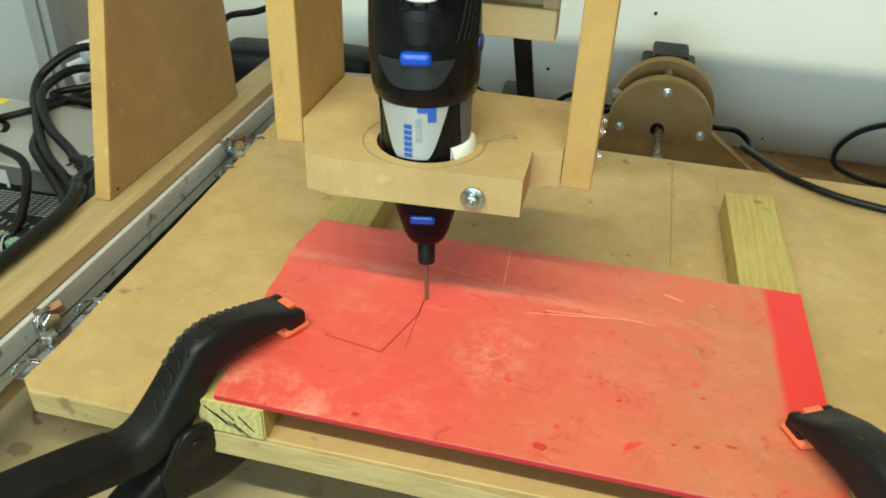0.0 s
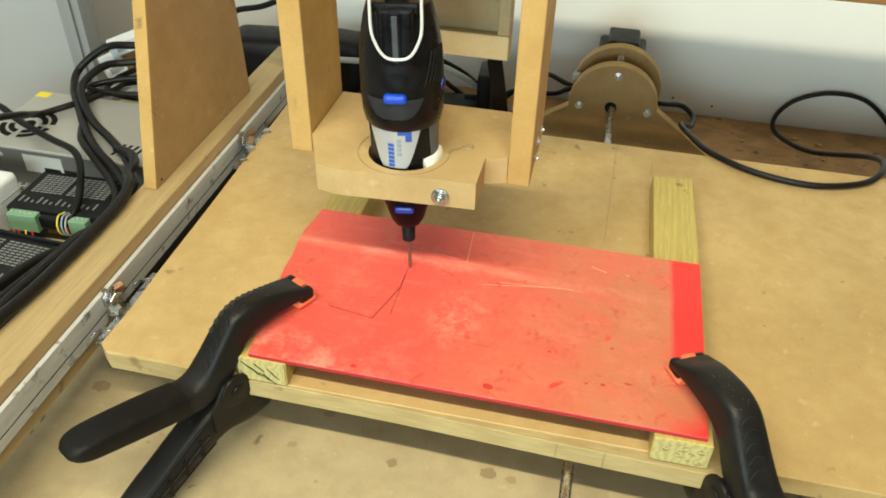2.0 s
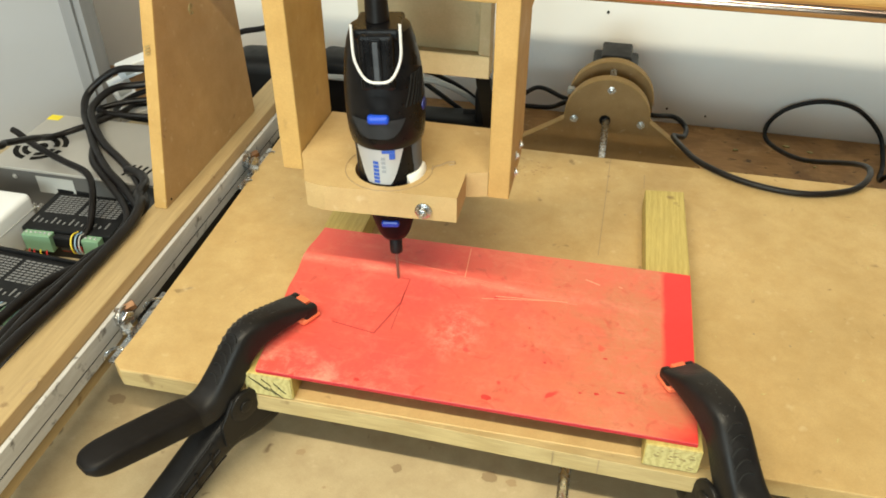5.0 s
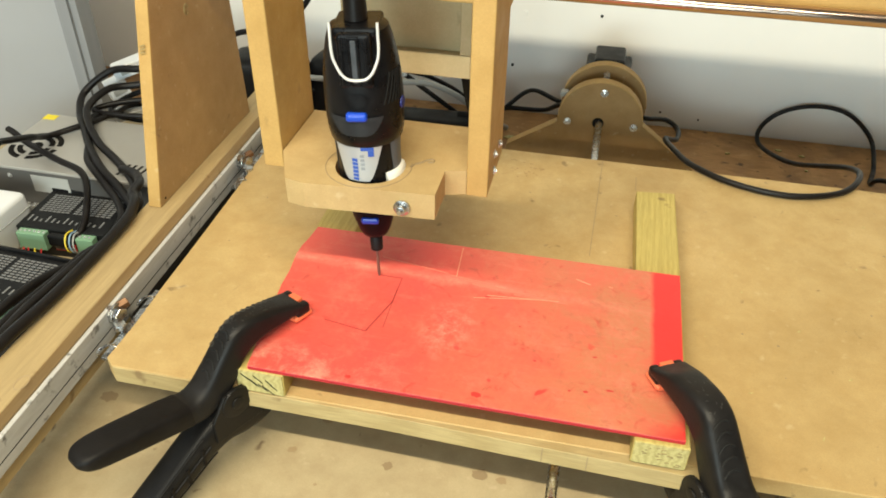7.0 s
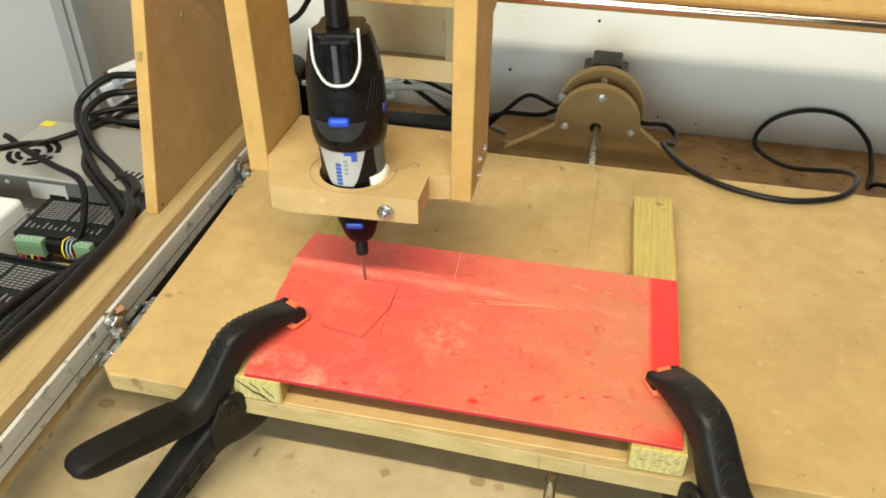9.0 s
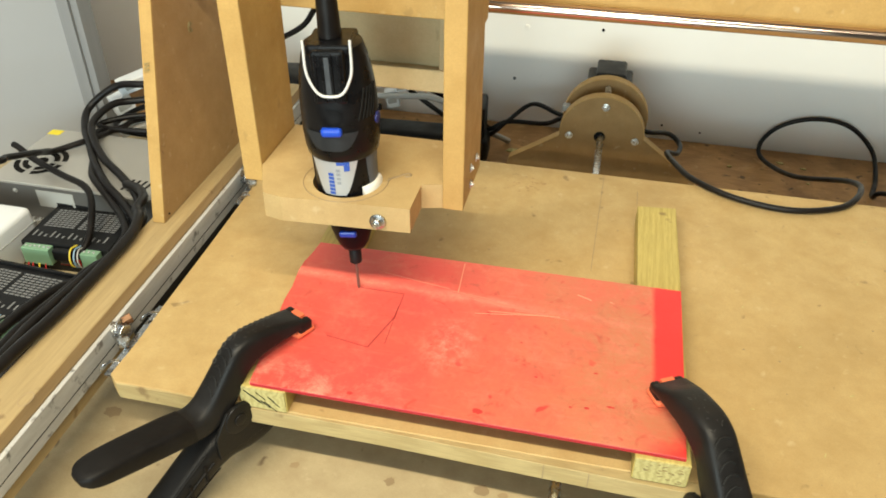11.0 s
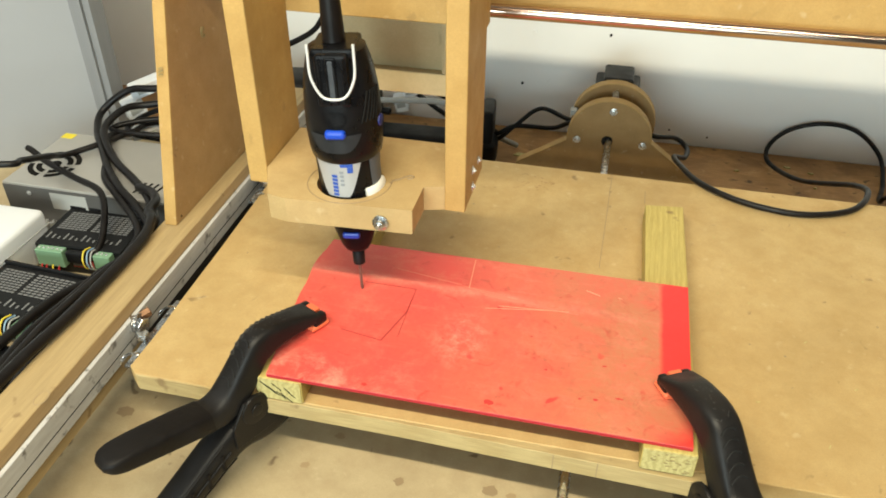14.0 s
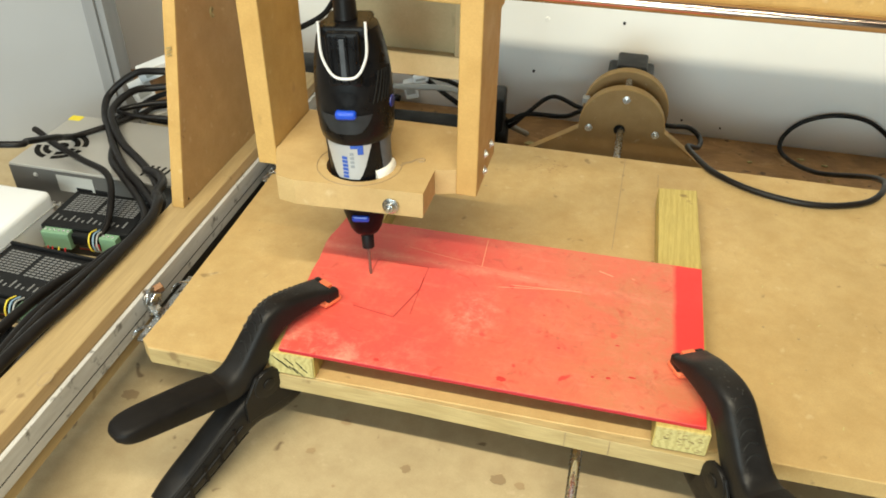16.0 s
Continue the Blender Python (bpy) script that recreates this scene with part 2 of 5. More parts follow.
M_WHITEBOX = material("white_enclosure", (0.78, 0.80, 0.82), 0.45)
M_GREYCABLE = material("grey_cable", (0.38, 0.38, 0.36), 0.5)


def steel(name, c, rough, scale=(300, 300, 300)):
    mat = material(name, c, rough, 1.0)
    n = Nodes(mat, scale)
    f = n.noise(1.0, 4, 0.6)
    n.colour(n.mix(n.ramp(f, 0.4, 0.8, 0, 0.5), rgb(*c), rgb(*[v * 0.6 for v in c])))
    n.rough(n.ramp(f, 0.3, 0.7, rough - 0.08, rough + 0.12))
    n.bump(f, 0.15, 0.0003)
    return mat


M_STEEL = steel("zinc_steel", (0.72, 0.72, 0.71), 0.26)
M_STEEL.node_tree.nodes["Principled BSDF"].inputs["Metallic"].default_value = 0.75
# steel tinted brown in place of the wood it would mirror
M_CHROME = steel("brown_tinted_steel_rod", (0.56, 0.43, 0.35), 0.16, (20, 400, 400))
M_ZINC = steel("worn_zinc", (0.50, 0.51, 0.52), 0.24)
M_RUST = steel("rusted_bolt_end", (0.26, 0.15, 0.09), 0.5)
M_DARKSTEEL = steel("threaded_steel", (0.72, 0.73, 0.75), 0.24)
M_PROFILE = steel("grey_metal_profile", (0.24, 0.245, 0.255), 0.45, (60, 60, 3))
M_PROFILE.node_tree.nodes["Principled BSDF"].inputs["Metallic"].default_value = 0.0


def painted(name, c, rough, spots=0.0, scale=3.0):
    mat = material(name, c, rough)
    n = Nodes(mat)
    k = n.mix(n.ramp(n.noise(scale, 4, 0.6), 0.35, 0.7, 0, 0.5), rgb(*c), rgb(*[v * 0.88 for v in c]))
    k = n.mix(n.ramp(n.noise(60, 3, 0.6), 0.70, 0.78, 0, spots), k, rgb(0.35, 0.32, 0.27))
    n.colour(k)
    n.bump(n.noise(350, 3, 0.6), 0.08, 0.0004)
    return mat


def make_rail_material():
    mat = material("rail_aluminium", (0.62, 0.61, 0.58), 0.5, 0.0)
    n = Nodes(mat, (60, 9, 60))
    c = n.mix(n.ramp(n.noise(3, 5, 0.7), 0.35, 0.7), rgb(0.56, 0.555, 0.54), rgb(0.44, 0.43, 0.41))
    c = n.mix(n.ramp(n.noise(70, 3, 0.6, vec=n.co), 0.60, 0.70, 0, 0.85), c, rgb(0.10, 0.09, 0.08))
    n.colour(c)
    n.bump(n.noise(6, 4, 0.6), 0.2, 0.0005)
    return mat


M_RAIL = make_rail_material()
M_GALV = painted("galvanised_case", (0.54, 0.52, 0.48), 0.40, 0.15, 20)
M_GALV.node_tree.nodes["Principled BSDF"].inputs["Metallic"].default_value = 0.55
M_WALL = painted("white_wall_paint", (0.86, 0.86, 0.83), 0.5, 0.12)
M_PANEL = painted("grey_painted_sheet", (0.36, 0.368, 0.384), 0.45, 0.05)
# for unseen walls and ceiling, kept dark so that less light bounces back
M_ROOM = painted("dark_room_paint", (0.26, 0.25, 0.24), 0.7, 0.05)
M_FLOOR = painted("concrete_floor", (0.30, 0.29, 0.27), 0.7, 0.3)
M_SMUDGE = material("glue_smudge", (0.38, 0.235, 0.095), 0.6)
M_MARK = material("torn_fibre", (0.29, 0.225, 0.095), 0.7)
M_STAIN = material("brown_stain", (0.31, 0.225, 0.125), 0.6)
M_KNOT = material("knot_brown", (0.38, 0.275, 0.15), 0.6)
# near-black that stands in for shade between rail and bed
M_GAPSHADE = material("gap_shade_black", (0.022, 0.018, 0.013), 0.6)
M_HOLE = material("dark_hole", (0.012, 0.011, 0.010), 0.9, 0.0, 0.1)


# ---- mesh helpers ----
def root(name, at, label, category, group="", kind=""):
    ob = new(name)
    ob.empty_display_size = 0.02
    ob.location = at
    return tagged(ob, label, category, group, kind)


def base_of(ob):
    v = Vector((0, 0, 0))
    while ob:
        v = v + ob.location
        ob = ob.parent
    return v


def part(name, bm, mat, parent=None, label="", smooth=False, kind=""):
    """Links a bmesh, given in world coordinates, as one mesh object under a thing or a part."""
    if parent:
        bmesh.ops.translate(bm, verts=bm.verts, vec=-base_of(parent))
    bmesh.ops.recalc_face_normals(bm, faces=bm.faces)
    me = bpy.data.meshes.new(name)
    for f in bm.faces:
        f.smooth = smooth
    bm.to_mesh(me)
    bm.free()
    mats = mat if isinstance(mat, (list, tuple)) else [mat]
    for m in mats:
        me.materials.append(m)
    ob = new(name, me)
    if parent:
        ob.parent = parent
    if smooth:
        me.set_sharp_from_angle(angle=radians(40))
    return tagged(ob, label, kind=kind)


def box(x0, x1, y0, y1, z0, z1, bevel=0.0, seg=2, bm=None):
    bm = bm or bmesh.new()
    got = bmesh.ops.create_cube(bm, size=1)
    for v in got["verts"]:
        v.co = Vector((x0 + (v.co.x + 0.5) * (x1 - x0), y0 + (v.co.y + 0.5) * (y1 - y0), z0 + (v.co.z + 0.5) * (z1 - z0)))
    if bevel:
        edges = {e for v in got["verts"] for e in v.link_edges}
        bmesh.ops.bevel(bm, geom=list(edges), offset=bevel, segments=seg, affect="EDGES", profile=0.5)
    return bm


def prism(pts, axis, a, b, bevel=0.0, bm=None, seg=2):
    """A polygon in the two other axes, drawn out along one axis from a to b."""
    bm = bm or bmesh.new()

    def at(p, h):
        return {"x": (h, p[0], p[1]), "y": (p[0], h, p[1]), "z": (p[0], p[1], h)}[axis]
    lo = [bm.verts.new(at(p, a)) for p in pts]
    hi = [bm.verts.new(at(p, b)) for p in pts]
    faces = [bm.faces.new(lo), bm.faces.new(hi)]
    for i in range(len(pts)):
        j = (i + 1) % len(pts)
        faces.append(bm.faces.new((lo[i], lo[j], hi[j], hi[i])))
    bmesh.ops.recalc_face_normals(bm, faces=faces)
    if bevel:
        rim = [e for f in faces[:2] for e in f.edges]
        bmesh.ops.bevel(bm, geom=list(set(rim)), offset=bevel, segments=seg, affect="EDGES", profile=0.5)
    return bm


def lathe(profile, cx, cy, steps=40, bm=None, a0=0.0, a1=math.tau, squash=1.0):
    """A profile of (radius, z) turned about an upright axis; part turns stay open."""
    bm = bm or bmesh.new()
    full = abs(a1 - a0 - math.tau) < 1e-6
    n = steps if full else steps + 1
    rings = []
    for r, z in profile:
        rings.append([bm.verts.new((cx + r * math.cos(a0 + (a1 - a0) * i / steps), cy + r * squash * math.sin(a0 + (a1 - a0) * i / steps), z)) for i in range(n)])
    for p, q in zip(rings, rings[1:]):
        for i in range(steps):
            j = (i + 1) % n
            bm.faces.new((p[i], p[j], q[j], q[i]))
    if full:
        for ring in (rings[0], rings[-1]):
            bm.faces.new(ring)
    return bm


def rod(p, q, r, steps=14, bm=None, bevel=0.0):
    bm = bm or bmesh.new()
    p, q = Vector(p), Vector(q)
    m = (q - p).to_track_quat("Z", "Y").to_matrix().to_4x4()
    got = bmesh.ops.create_cone(bm, cap_ends=True, segments=steps, radius1=r, radius2=r, depth=(q - p).length, matrix=Matrix.Translation((p + q) / 2) @ m)
    if bevel:
        rim = {e for v in got["verts"] for e in v.link_edges if abs((e.verts[0].co - e.verts[1].co).normalized().dot((q - p).normalized())) < 0.5}
        bmesh.ops.bevel(bm, geom=list(rim), offset=bevel, segments=2, affect="EDGES", profile=0.5)
    return bm


def spline(pts, per=8):
    pts = [Vector(p) for p in pts]
    out = []
    ext = [2 * pts[0] - pts[1], *pts, 2 * pts[-1] - pts[-2]]
    for i in range(1, len(ext) - 2):
        a, b, c, d = ext[i - 1:i + 3]
        for k in range(per):
            t = k / per
            out.append(0.5 * ((2 * b) + (c - a) * t + (2 * a - 5 * b + 4 * c - d) * t * t + (3 * b - a - 3 * c + d) * t ** 3))
    return out + [pts[-1]]


def tube(pts, r, per=8, sides=10, bm=None):
    bm = bm or bmesh.new()
    line = spline(pts, per) if per > 1 else [Vector(p) for p in pts]
    up = Vector((0.13, 0.21, 0.97))
    rings = []
    for i, p in enumerate(line):
        d = (line[min(i + 1, len(line) - 1)] - line[max(i - 1, 0)]).normalized()
        s = d.cross(up)
        s = s.normalized() if s.length > 1e-4 else Vector((1, 0, 0))
        u = s.cross(d)
        rings.append([bm.verts.new(p + r * (math.cos(math.tau * k / sides) * s + math.sin(math.tau * k / sides) * u)) for k in range(sides)])
        up = u
    for a, b in zip(rings, rings[1:]):
        for k in range(sides):
            bm.faces.new((a[k], a[(k + 1) % sides], b[(k + 1) % sides], b[k]))
    bm.faces.new(rings[0])
    bm.faces.new(rings[-1])
    return bm


def screw(name, parent, at, towards, r, label="", mat=None, length=0.004, hexed=False):
    """A screw or bolt head: washer, domed or hexagonal head, and its slot."""
    mat = mat or M_STEEL
    p, d = Vector(at), Vector(towards).normalized()
    bm = rod(p, p + d * length * 0.3, r, 18, bevel=r * 0.06)
    rod(p + d * length * 0.3, p + d * length, r * 0.6, 6 if hexed else 16, bm, bevel=r * 0.12)
    rod(p + d * length, p + d * length * 1.35, r * 0.28, 10, bm)
    return part(name, bm, mat, parent, label, True)


# ---- the room ----
def wall_box(name, x0, x1, y0, y1, z0, z1, mat, label, category="wall"):
    return tagged(part(name, box(x0, x1, y0, y1, z0, z1), mat), label, category, kind="structure")


WALL_Y = 0.733
wall_box("wall_north", -1.6, 2.0, WALL_Y, WALL_Y + 0.1, -0.95, 1.65, M_WALL, "white painted wall behind the workbench", "wall")
# opening and frame are out of view, added to hold the cool fill lamp
bm = box(-1.6, -0.70, -2.2, -2.1, -0.95, 1.65)
box(0.70, 2.0, -2.2, -2.1, -0.95, 1.65, bm=bm)
box(-0.70, 0.70, -2.2, -2.1, -0.95, 0.0, bm=bm)
box(-0.70, 0.70, -2.2, -2.1, 1.10, 1.65, bm=bm)
tagged(part("wall_south", bm, M_ROOM), "plain unseen workshop wall with an opening for the fill lamp", "wall", kind="structure")
bm = box(-0.70, -0.66, -2.17, -2.13, 0.0, 1.10)
box(0.66, 0.70, -2.17, -2.13, 0.0, 1.10, bm=bm)
box(-0.66, 0.66, -2.17, -2.13, 0.0, 0.04, bm=bm)
box(-0.66, 0.66, -2.17, -2.13, 1.06, 1.10, bm=bm)
tagged(part("fill_window_1", bm, M_WALL), "white window frame added out of view around the fill lamp", "window", kind="structure")
wall_box("wall_west", -1.7, -1.6, -2.2, WALL_Y + 0.1, -0.95, 1.65, M_ROOM, "plain dark side wall of the workshop, out of view", "wall")
wall_box("wall_east", 2.0, 2.1, -2.2, WALL_Y + 0.1, -0.95, 1.65, M_ROOM, "plain dark side wall of the workshop, out of view", "wall")
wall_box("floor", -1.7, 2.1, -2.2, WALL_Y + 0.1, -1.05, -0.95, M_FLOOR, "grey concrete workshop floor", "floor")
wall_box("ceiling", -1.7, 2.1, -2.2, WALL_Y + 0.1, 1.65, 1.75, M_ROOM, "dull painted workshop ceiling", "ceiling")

for i, (x, z, r) in enumerate([(0.2036, 0.1042, 0.0021), (0.0841, 0.0209, 0.0021), (0.305, -0.03, 0.0015), (0.36, -0.036, 0.0013)]):
    tagged(part("nail_hole", rod((x, WALL_Y - 0.0015, z), (x, WALL_Y + 0.002, z), r, 10), M_HOLE), "small dark nail hole in the white wall", "hole", "holes in the wall", "structure")
tagged(part("wall_plug", rod((0.0974, WALL_Y - 0.002, 0.0995), (0.0974, WALL_Y + 0.002, 0.0995), 0.0035, 12, bevel=0.0006), M_WALL), "white plastic plug in the wall", "plug", kind="structure")


def build_cabinet():
    c = root("metal_partition", (-0.50, 0.4, 0.0), "grey sheet-metal partition beside the electronics", "partition")
    part("side_panel", prism([(-0.4305, 0.4500), (-0.7620, 0.2037), (-0.7660, 0.2090), (-0.4345, 0.4553)], "z", 0.0006, 1.3), M_PANEL, c)
    bm = prism([(-0.4302, 0.4475), (-0.4040, 0.4500), (-0.4050, 0.4760), (-0.4312, 0.4735)], "z", 0.0006, 1.3, 0.002)
    prism([(-0.4240, 0.4430), (-0.4120, 0.4442), (-0.4124, 0.4485), (-0.4244, 0.4473)], "z", 0.0006, 1.3, 0.001, bm=bm)
    part("corner_post", bm, M_PROFILE, c, "grey folded metal corner post")


build_cabinet()


def build_bench():
    b = root("workbench", (0.2, 0.2, -0.95), "old brown wooden workbench against the wall", "workbench")
    part("bench_top", box(-1.2, 1.6, -0.45, WALL_Y - 0.002, -0.09, -0.05, 0.003), M_BENCH, b)
    for x in (-1.15, 1.53):
        for y in (-0.42, 0.64):
            part("leg", box(x, x + 0.07, y, y + 0.07, -0.95, -0.0905, 0.002), M_BENCH, b)
    return b


build_bench()


# ---- the machine's fixed frame ----
def build_frame():
    m = root("router_frame", (0.2, 0.15, -0.05), "home-built router frame of fibreboard and pine with a metal slide", "machine frame")
    part("base_board", box(-0.62, 0.70, -0.30, 0.510, -0.018, 0.0, 0.0012), M_BASE, m, "pale fibreboard base with brown stains")
    for y in (-0.26, 0.44):
        part("bearer", box(-0.60, 0.68, y, y + 0.045, -0.05, -0.0185, 0.001), M_PINE, m)
    bm = bmesh.new()
    ends = []
    for y, r in ((-0.26, -0.1390), (0.490, -0.1462)):
        ends.append([bm.verts.new((x, y, z)) for x, z in ((-0.1775, 0.0425), (r, 0.0425), (r, 0.0832), (r - 0.0021, 0.0911), (r - 0.0028, 0.0917), (-0.1765, 0.0917), (-0.1775, 0.0907))])
    for k in range(7):
        bm.faces.new((ends[0][k], ends[0][(k + 1) % 7], ends[1][(k + 1) % 7], ends[1][k]))
    bm.faces.new(ends[0])
    bm.faces.new(ends[1])
    beam = part("side_beam", bm, M_PINE, m, "pine side beam with a knot")
    for y in (-0.255, 0.425):
        part("packing_block", box(-0.1770, -0.1480, y, y + 0.060, 0.0005, 0.0422, 0.001), M_PINE, m)
    bm = bmesh.new()
    ends = []
    for y, r in ((-0.259, -0.1390), (0.489, -0.1462)):
        ends.append([bm.verts.new((r + dx, y, z)) for dx, z in ((0.0004, 0.0834), (-0.0018, 0.0913), (-0.0021, 0.0909), (0.0001, 0.0830))])
    for k in range(4):
        bm.faces.new((ends[0][k], ends[0][(k + 1) % 4], ends[1][(k + 1) % 4], ends[1][k]))
    bm.faces.new(ends[0])
    bm.faces.new(ends[1])
    # strip that puts the side face's shade into its colour
    part("shaded_edge", bm, M_PINESHADE, beam, "edge strip in browner pine for its shade")

    def strip(off, thick, z0, z1):
        return prism([(-0.1390 + off, -0.25), (-0.1390 + off + thick, -0.25), (-0.1459 + off + thick, 0.470), (-0.1459 + off, 0.470)], "z", z0, z1, 0.0005)
    rail = part("slide_rail", strip(0.0006, 0.0038, 0.0575, 0.0828), M_RAIL, m, "scuffed aluminium drawer slide")
    # blackens the beam's face below the rail as if in deep shade
    part("gap_shade_strip", prism([(-0.1417, 0.072), (-0.1391, 0.072), (-0.1431, 0.470), (-0.1457, 0.470)], "z", 0.0300, 0.0573, 0.0005), M_GAPSHADE, m, "black strip below the slide, for the shade in the gap")
    part("rail_groove", strip(0.0040, 0.0006, 0.0662, 0.0672), M_HOLE, rail, "dark groove of the inner slide")
    # the upright stands on the outer half of the beam; its front edge slopes back
    prof = [(0.1749, 0.0919), (0.2263, 0.2757), (0.2740, 0.438), (0.3464, 0.438), (0.3645, 0.211), (0.3717, 0.0919)]
    part("upright", prism(prof, "x", -0.1722, -0.1605, 0.0009), M_UPR, m, "brown fibreboard side upright with a knot mark")
    part("upright_edge", prism([(0.1737, 0.0925), (0.2251, 0.2757), (0.2728, 0.4385), (0.2744, 0.4385), (0.2267, 0.2757), (0.1755, 0.0925)], "x", -0.1720, -0.1607), M_MDF, m, "paler cut edge of the upright")
    # top edge is out of view, its height set by the wall shadow wanted
    part("gantry_board", box(-0.1600, 0.70, 0.294, 0.312, 0.2790, 0.438, 0.001), M_MDF, m, "orange-brown fibreboard gantry board")
    part("guide_rod", rod((-0.160, 0.284, 0.2790), (0.72, 0.284, 0.2790), 0.0058, 24), M_CHROME, m, "polished steel guide rod, brown reflections put into its colour", True)
    part("upper_guide_rod", rod((-0.160, 0.284, 0.424), (0.72, 0.284, 0.424), 0.0058, 24), M_CHROME, m, "", True)
    # far side upright that carries the gantry, beyond the view
    part("upright", prism([(0.1749, 0.0005), *prof[1:5], (0.3717, 0.0005)], "x", 0.684, 0.6995, 0.0009), M_UPR, m)
    # knot ring and faint pencil dots
    ring = tube([(-0.1464 + 0.0042 * math.cos(a), -0.0442 + 0.0068 * math.sin(a), 0.0915) for a in [math.tau * k / 20 for k in range(21)]], 0.0005, 1, 6)
    part("knot", ring, M_KNOT, m, "faint brown knot ring")
    knot = bmesh.new()
    for k, (r, w) in enumerate(((0.0045, 0.0007), (0.0022, 0.0006))):
        tube([(-0.1604, 0.2791 + r * 0.8 * math.cos(a), 0.2387 + r * math.sin(a)) for a in [0.3 + 5.2 * j / 18 for j in range(19)]], w, 1, 6, knot)
    part("knot", knot, M_MARK, m, "brown knot mark")
    split = bmesh.new()
    for y, z, l in ((0.2112, 0.2272, 0.0022), (0.2120, 0.2300, 0.0014), (0.2104, 0.2245, 0.0010)):
        tube([(-0.1690, y - 0.0020, z), (-0.1660, y - 0.0016, z + 0.0012), (-0.1645, y - 0.0012, z + l)], 0.0005, 3, 6, split)
    part("split", split, M_MARK, m, "small dark splits in the cut edge", kind="stuff")
    part("screw_hole", rod((-0.1602, 0.1840, 0.0965), (-0.1610, 0.1840, 0.0965), 0.0012, 10), M_HOLE, m)
    return m


FRAME = build_frame()

# stains on the base board
random.seed(5)
for x, y, r in ((-0.1495, 0.0284, 0.0075), (0.0187, 0.0106, 0.0042), (0.0952, 0.0122, 0.0045), (0.036, 0.045, 0.004), (0.165, 0.020, 0.006), (0.182, 0.018, 0.004), (0.047, -0.016, 0.0016)):
    bm = bmesh.new()
    ring = [bm.verts.new((x + r * random.uniform(0.7, 1.25) * math.cos(a), y + r * 0.8 * random.uniform(0.7, 1.2) * math.sin(a), 0.0006)) for a in [math.tau * k / 16 for k in range(16)]]
    bm.faces.new(ring)
    tagged(part("stain", bm, M_STAIN if r > 0.0042 else M_KNOT), "small brown stain on the base board", "stain", "stains on the base board", "structure")


def build_motor_mount():
    m = root("motor_mount", (0.219, 0.55, -0.05), "brown fibreboard motor mount with two rounded plates", "motor mount")

    def plate(cx, cz, r, y0, y1, wings):
        arc = [(cx + r * math.cos(a), cz + r * math.sin(a)) for a in [math.pi * k / 28 for k in range(29)]]
        if wings:
            pts = arc + [(cx - r, 0.0440), (0.108, 0.0055), (0.098, -0.0495), (0.350, -0.0495), (0.338, -0.001)]
        else:
            pts = arc + [(cx - r, cz - 0.014), (cx - r + 0.008, cz - 0.014), (cx - r + 0.008, -0.0495), (cx + r, -0.0495)]
        return prism(pts, "y", y0, y1, 0.0008)
    part("front_plate", plate(0.219, 0.050, 0.0505, 0.5213, 0.5333, True), M_MOUNT, m)
    part("back_plate", plate(0.221, 0.055, 0.0515, 0.560, 0.572, False), M_MOUNT, m)
    for cx, cz, r, y0 in ((0.219, 0.050, 0.0507, 0.5209), (0.221, 0.055, 0.0517, 0.5596)):
        bm = bmesh.new()
        arc = [(math.cos(a), math.sin(a)) for a in [math.pi * k / 28 for k in range(29)]]
        ra, rb = r + 0.0003, r - 0.0005
        for (c0, s0), (c1, s1) in zip(arc, arc[1:]):
            v = [bm.verts.new((cx + rr * c, yy, cz + rr * s)) for rr, c, s, yy in ((ra, c0, s0, y0), (ra, c1, s1, y0), (ra, c1, s1, y0 + 0.0128), (ra, c0, s0, y0 + 0.0128), (rb, c0, s0, y0), (rb, c1, s1, y0), (rb, c1, s1, y0 + 0.0128), (rb, c0, s0, y0 + 0.0128))]
            for q in ((0, 1, 2, 3), (4, 5, 6, 7), (0, 1, 5, 4), (2, 3, 7, 6)):
                bm.faces.new([v[k] for k in q])
        part("sawn_rim", bm, M_MDF, m, "pale sawn rim")
    for x0, z0, x1, z1 in ((0.1085, 0.0058, 0.1682, 0.0442), (0.2698, 0.0502, 0.3375, -0.0006)):
        part("sawn_rim", prism([(x0, z0), (x1, z1), (x1, z1 + 0.0006), (x0, z0 + 0.0006)], "y", 0.5209, 0.5337), M_MDF, m)
    for x, z in ((0.1805, 0.047), (0.2598, 0.0473), (0.2203, 0.0878)):
        screw("bolt", m, (x, 0.5208, z), (0, -1, 0), 0.0047, length=0.003)
        part("spacer", rod((x, 0.5335, z), (x, 0.5598, z), 0.0028, 12), M_STEEL, m, "", True)
    part("bolt", rod((0.2203, 0.545, 0.0945), (0.2203, 0.5595, 0.0945), 0.0042, 6), M_STEEL, m, "", True)
    part("bore", rod((0.2172, 0.5206, 0.0484), (0.2172, 0.5225, 0.0484), 0.0068, 20), M_HOLE, m, "dark bore for the screw rod", True)
    motor = part("stepper_motor", box(0.193, 0.249, 0.5725, 0.628, 0.020, 0.094, 0.004), M_CASE, m, "black stepper motor")
    part("end_cap", box(0.203, 0.240, 0.578, 0.626, 0.094, 0.1055, 0.003), M_CASE, motor)
    part("clip", box(0.168, 0.177, 0.545, 0.556, 0.066, 0.073, 0.001), M_GREYCABLE, m, "pale cable clip")
    # lead screw
    bm = bmesh.new()
    n, pitch, prof = 14, 0.0016, []
    y = -0.20
    while y < 0.556:
        prof += [(0.00372, y), (0.0040, y + pitch * 0.5)]
        y += pitch
    lathe(prof, 0, 0, n, bm)
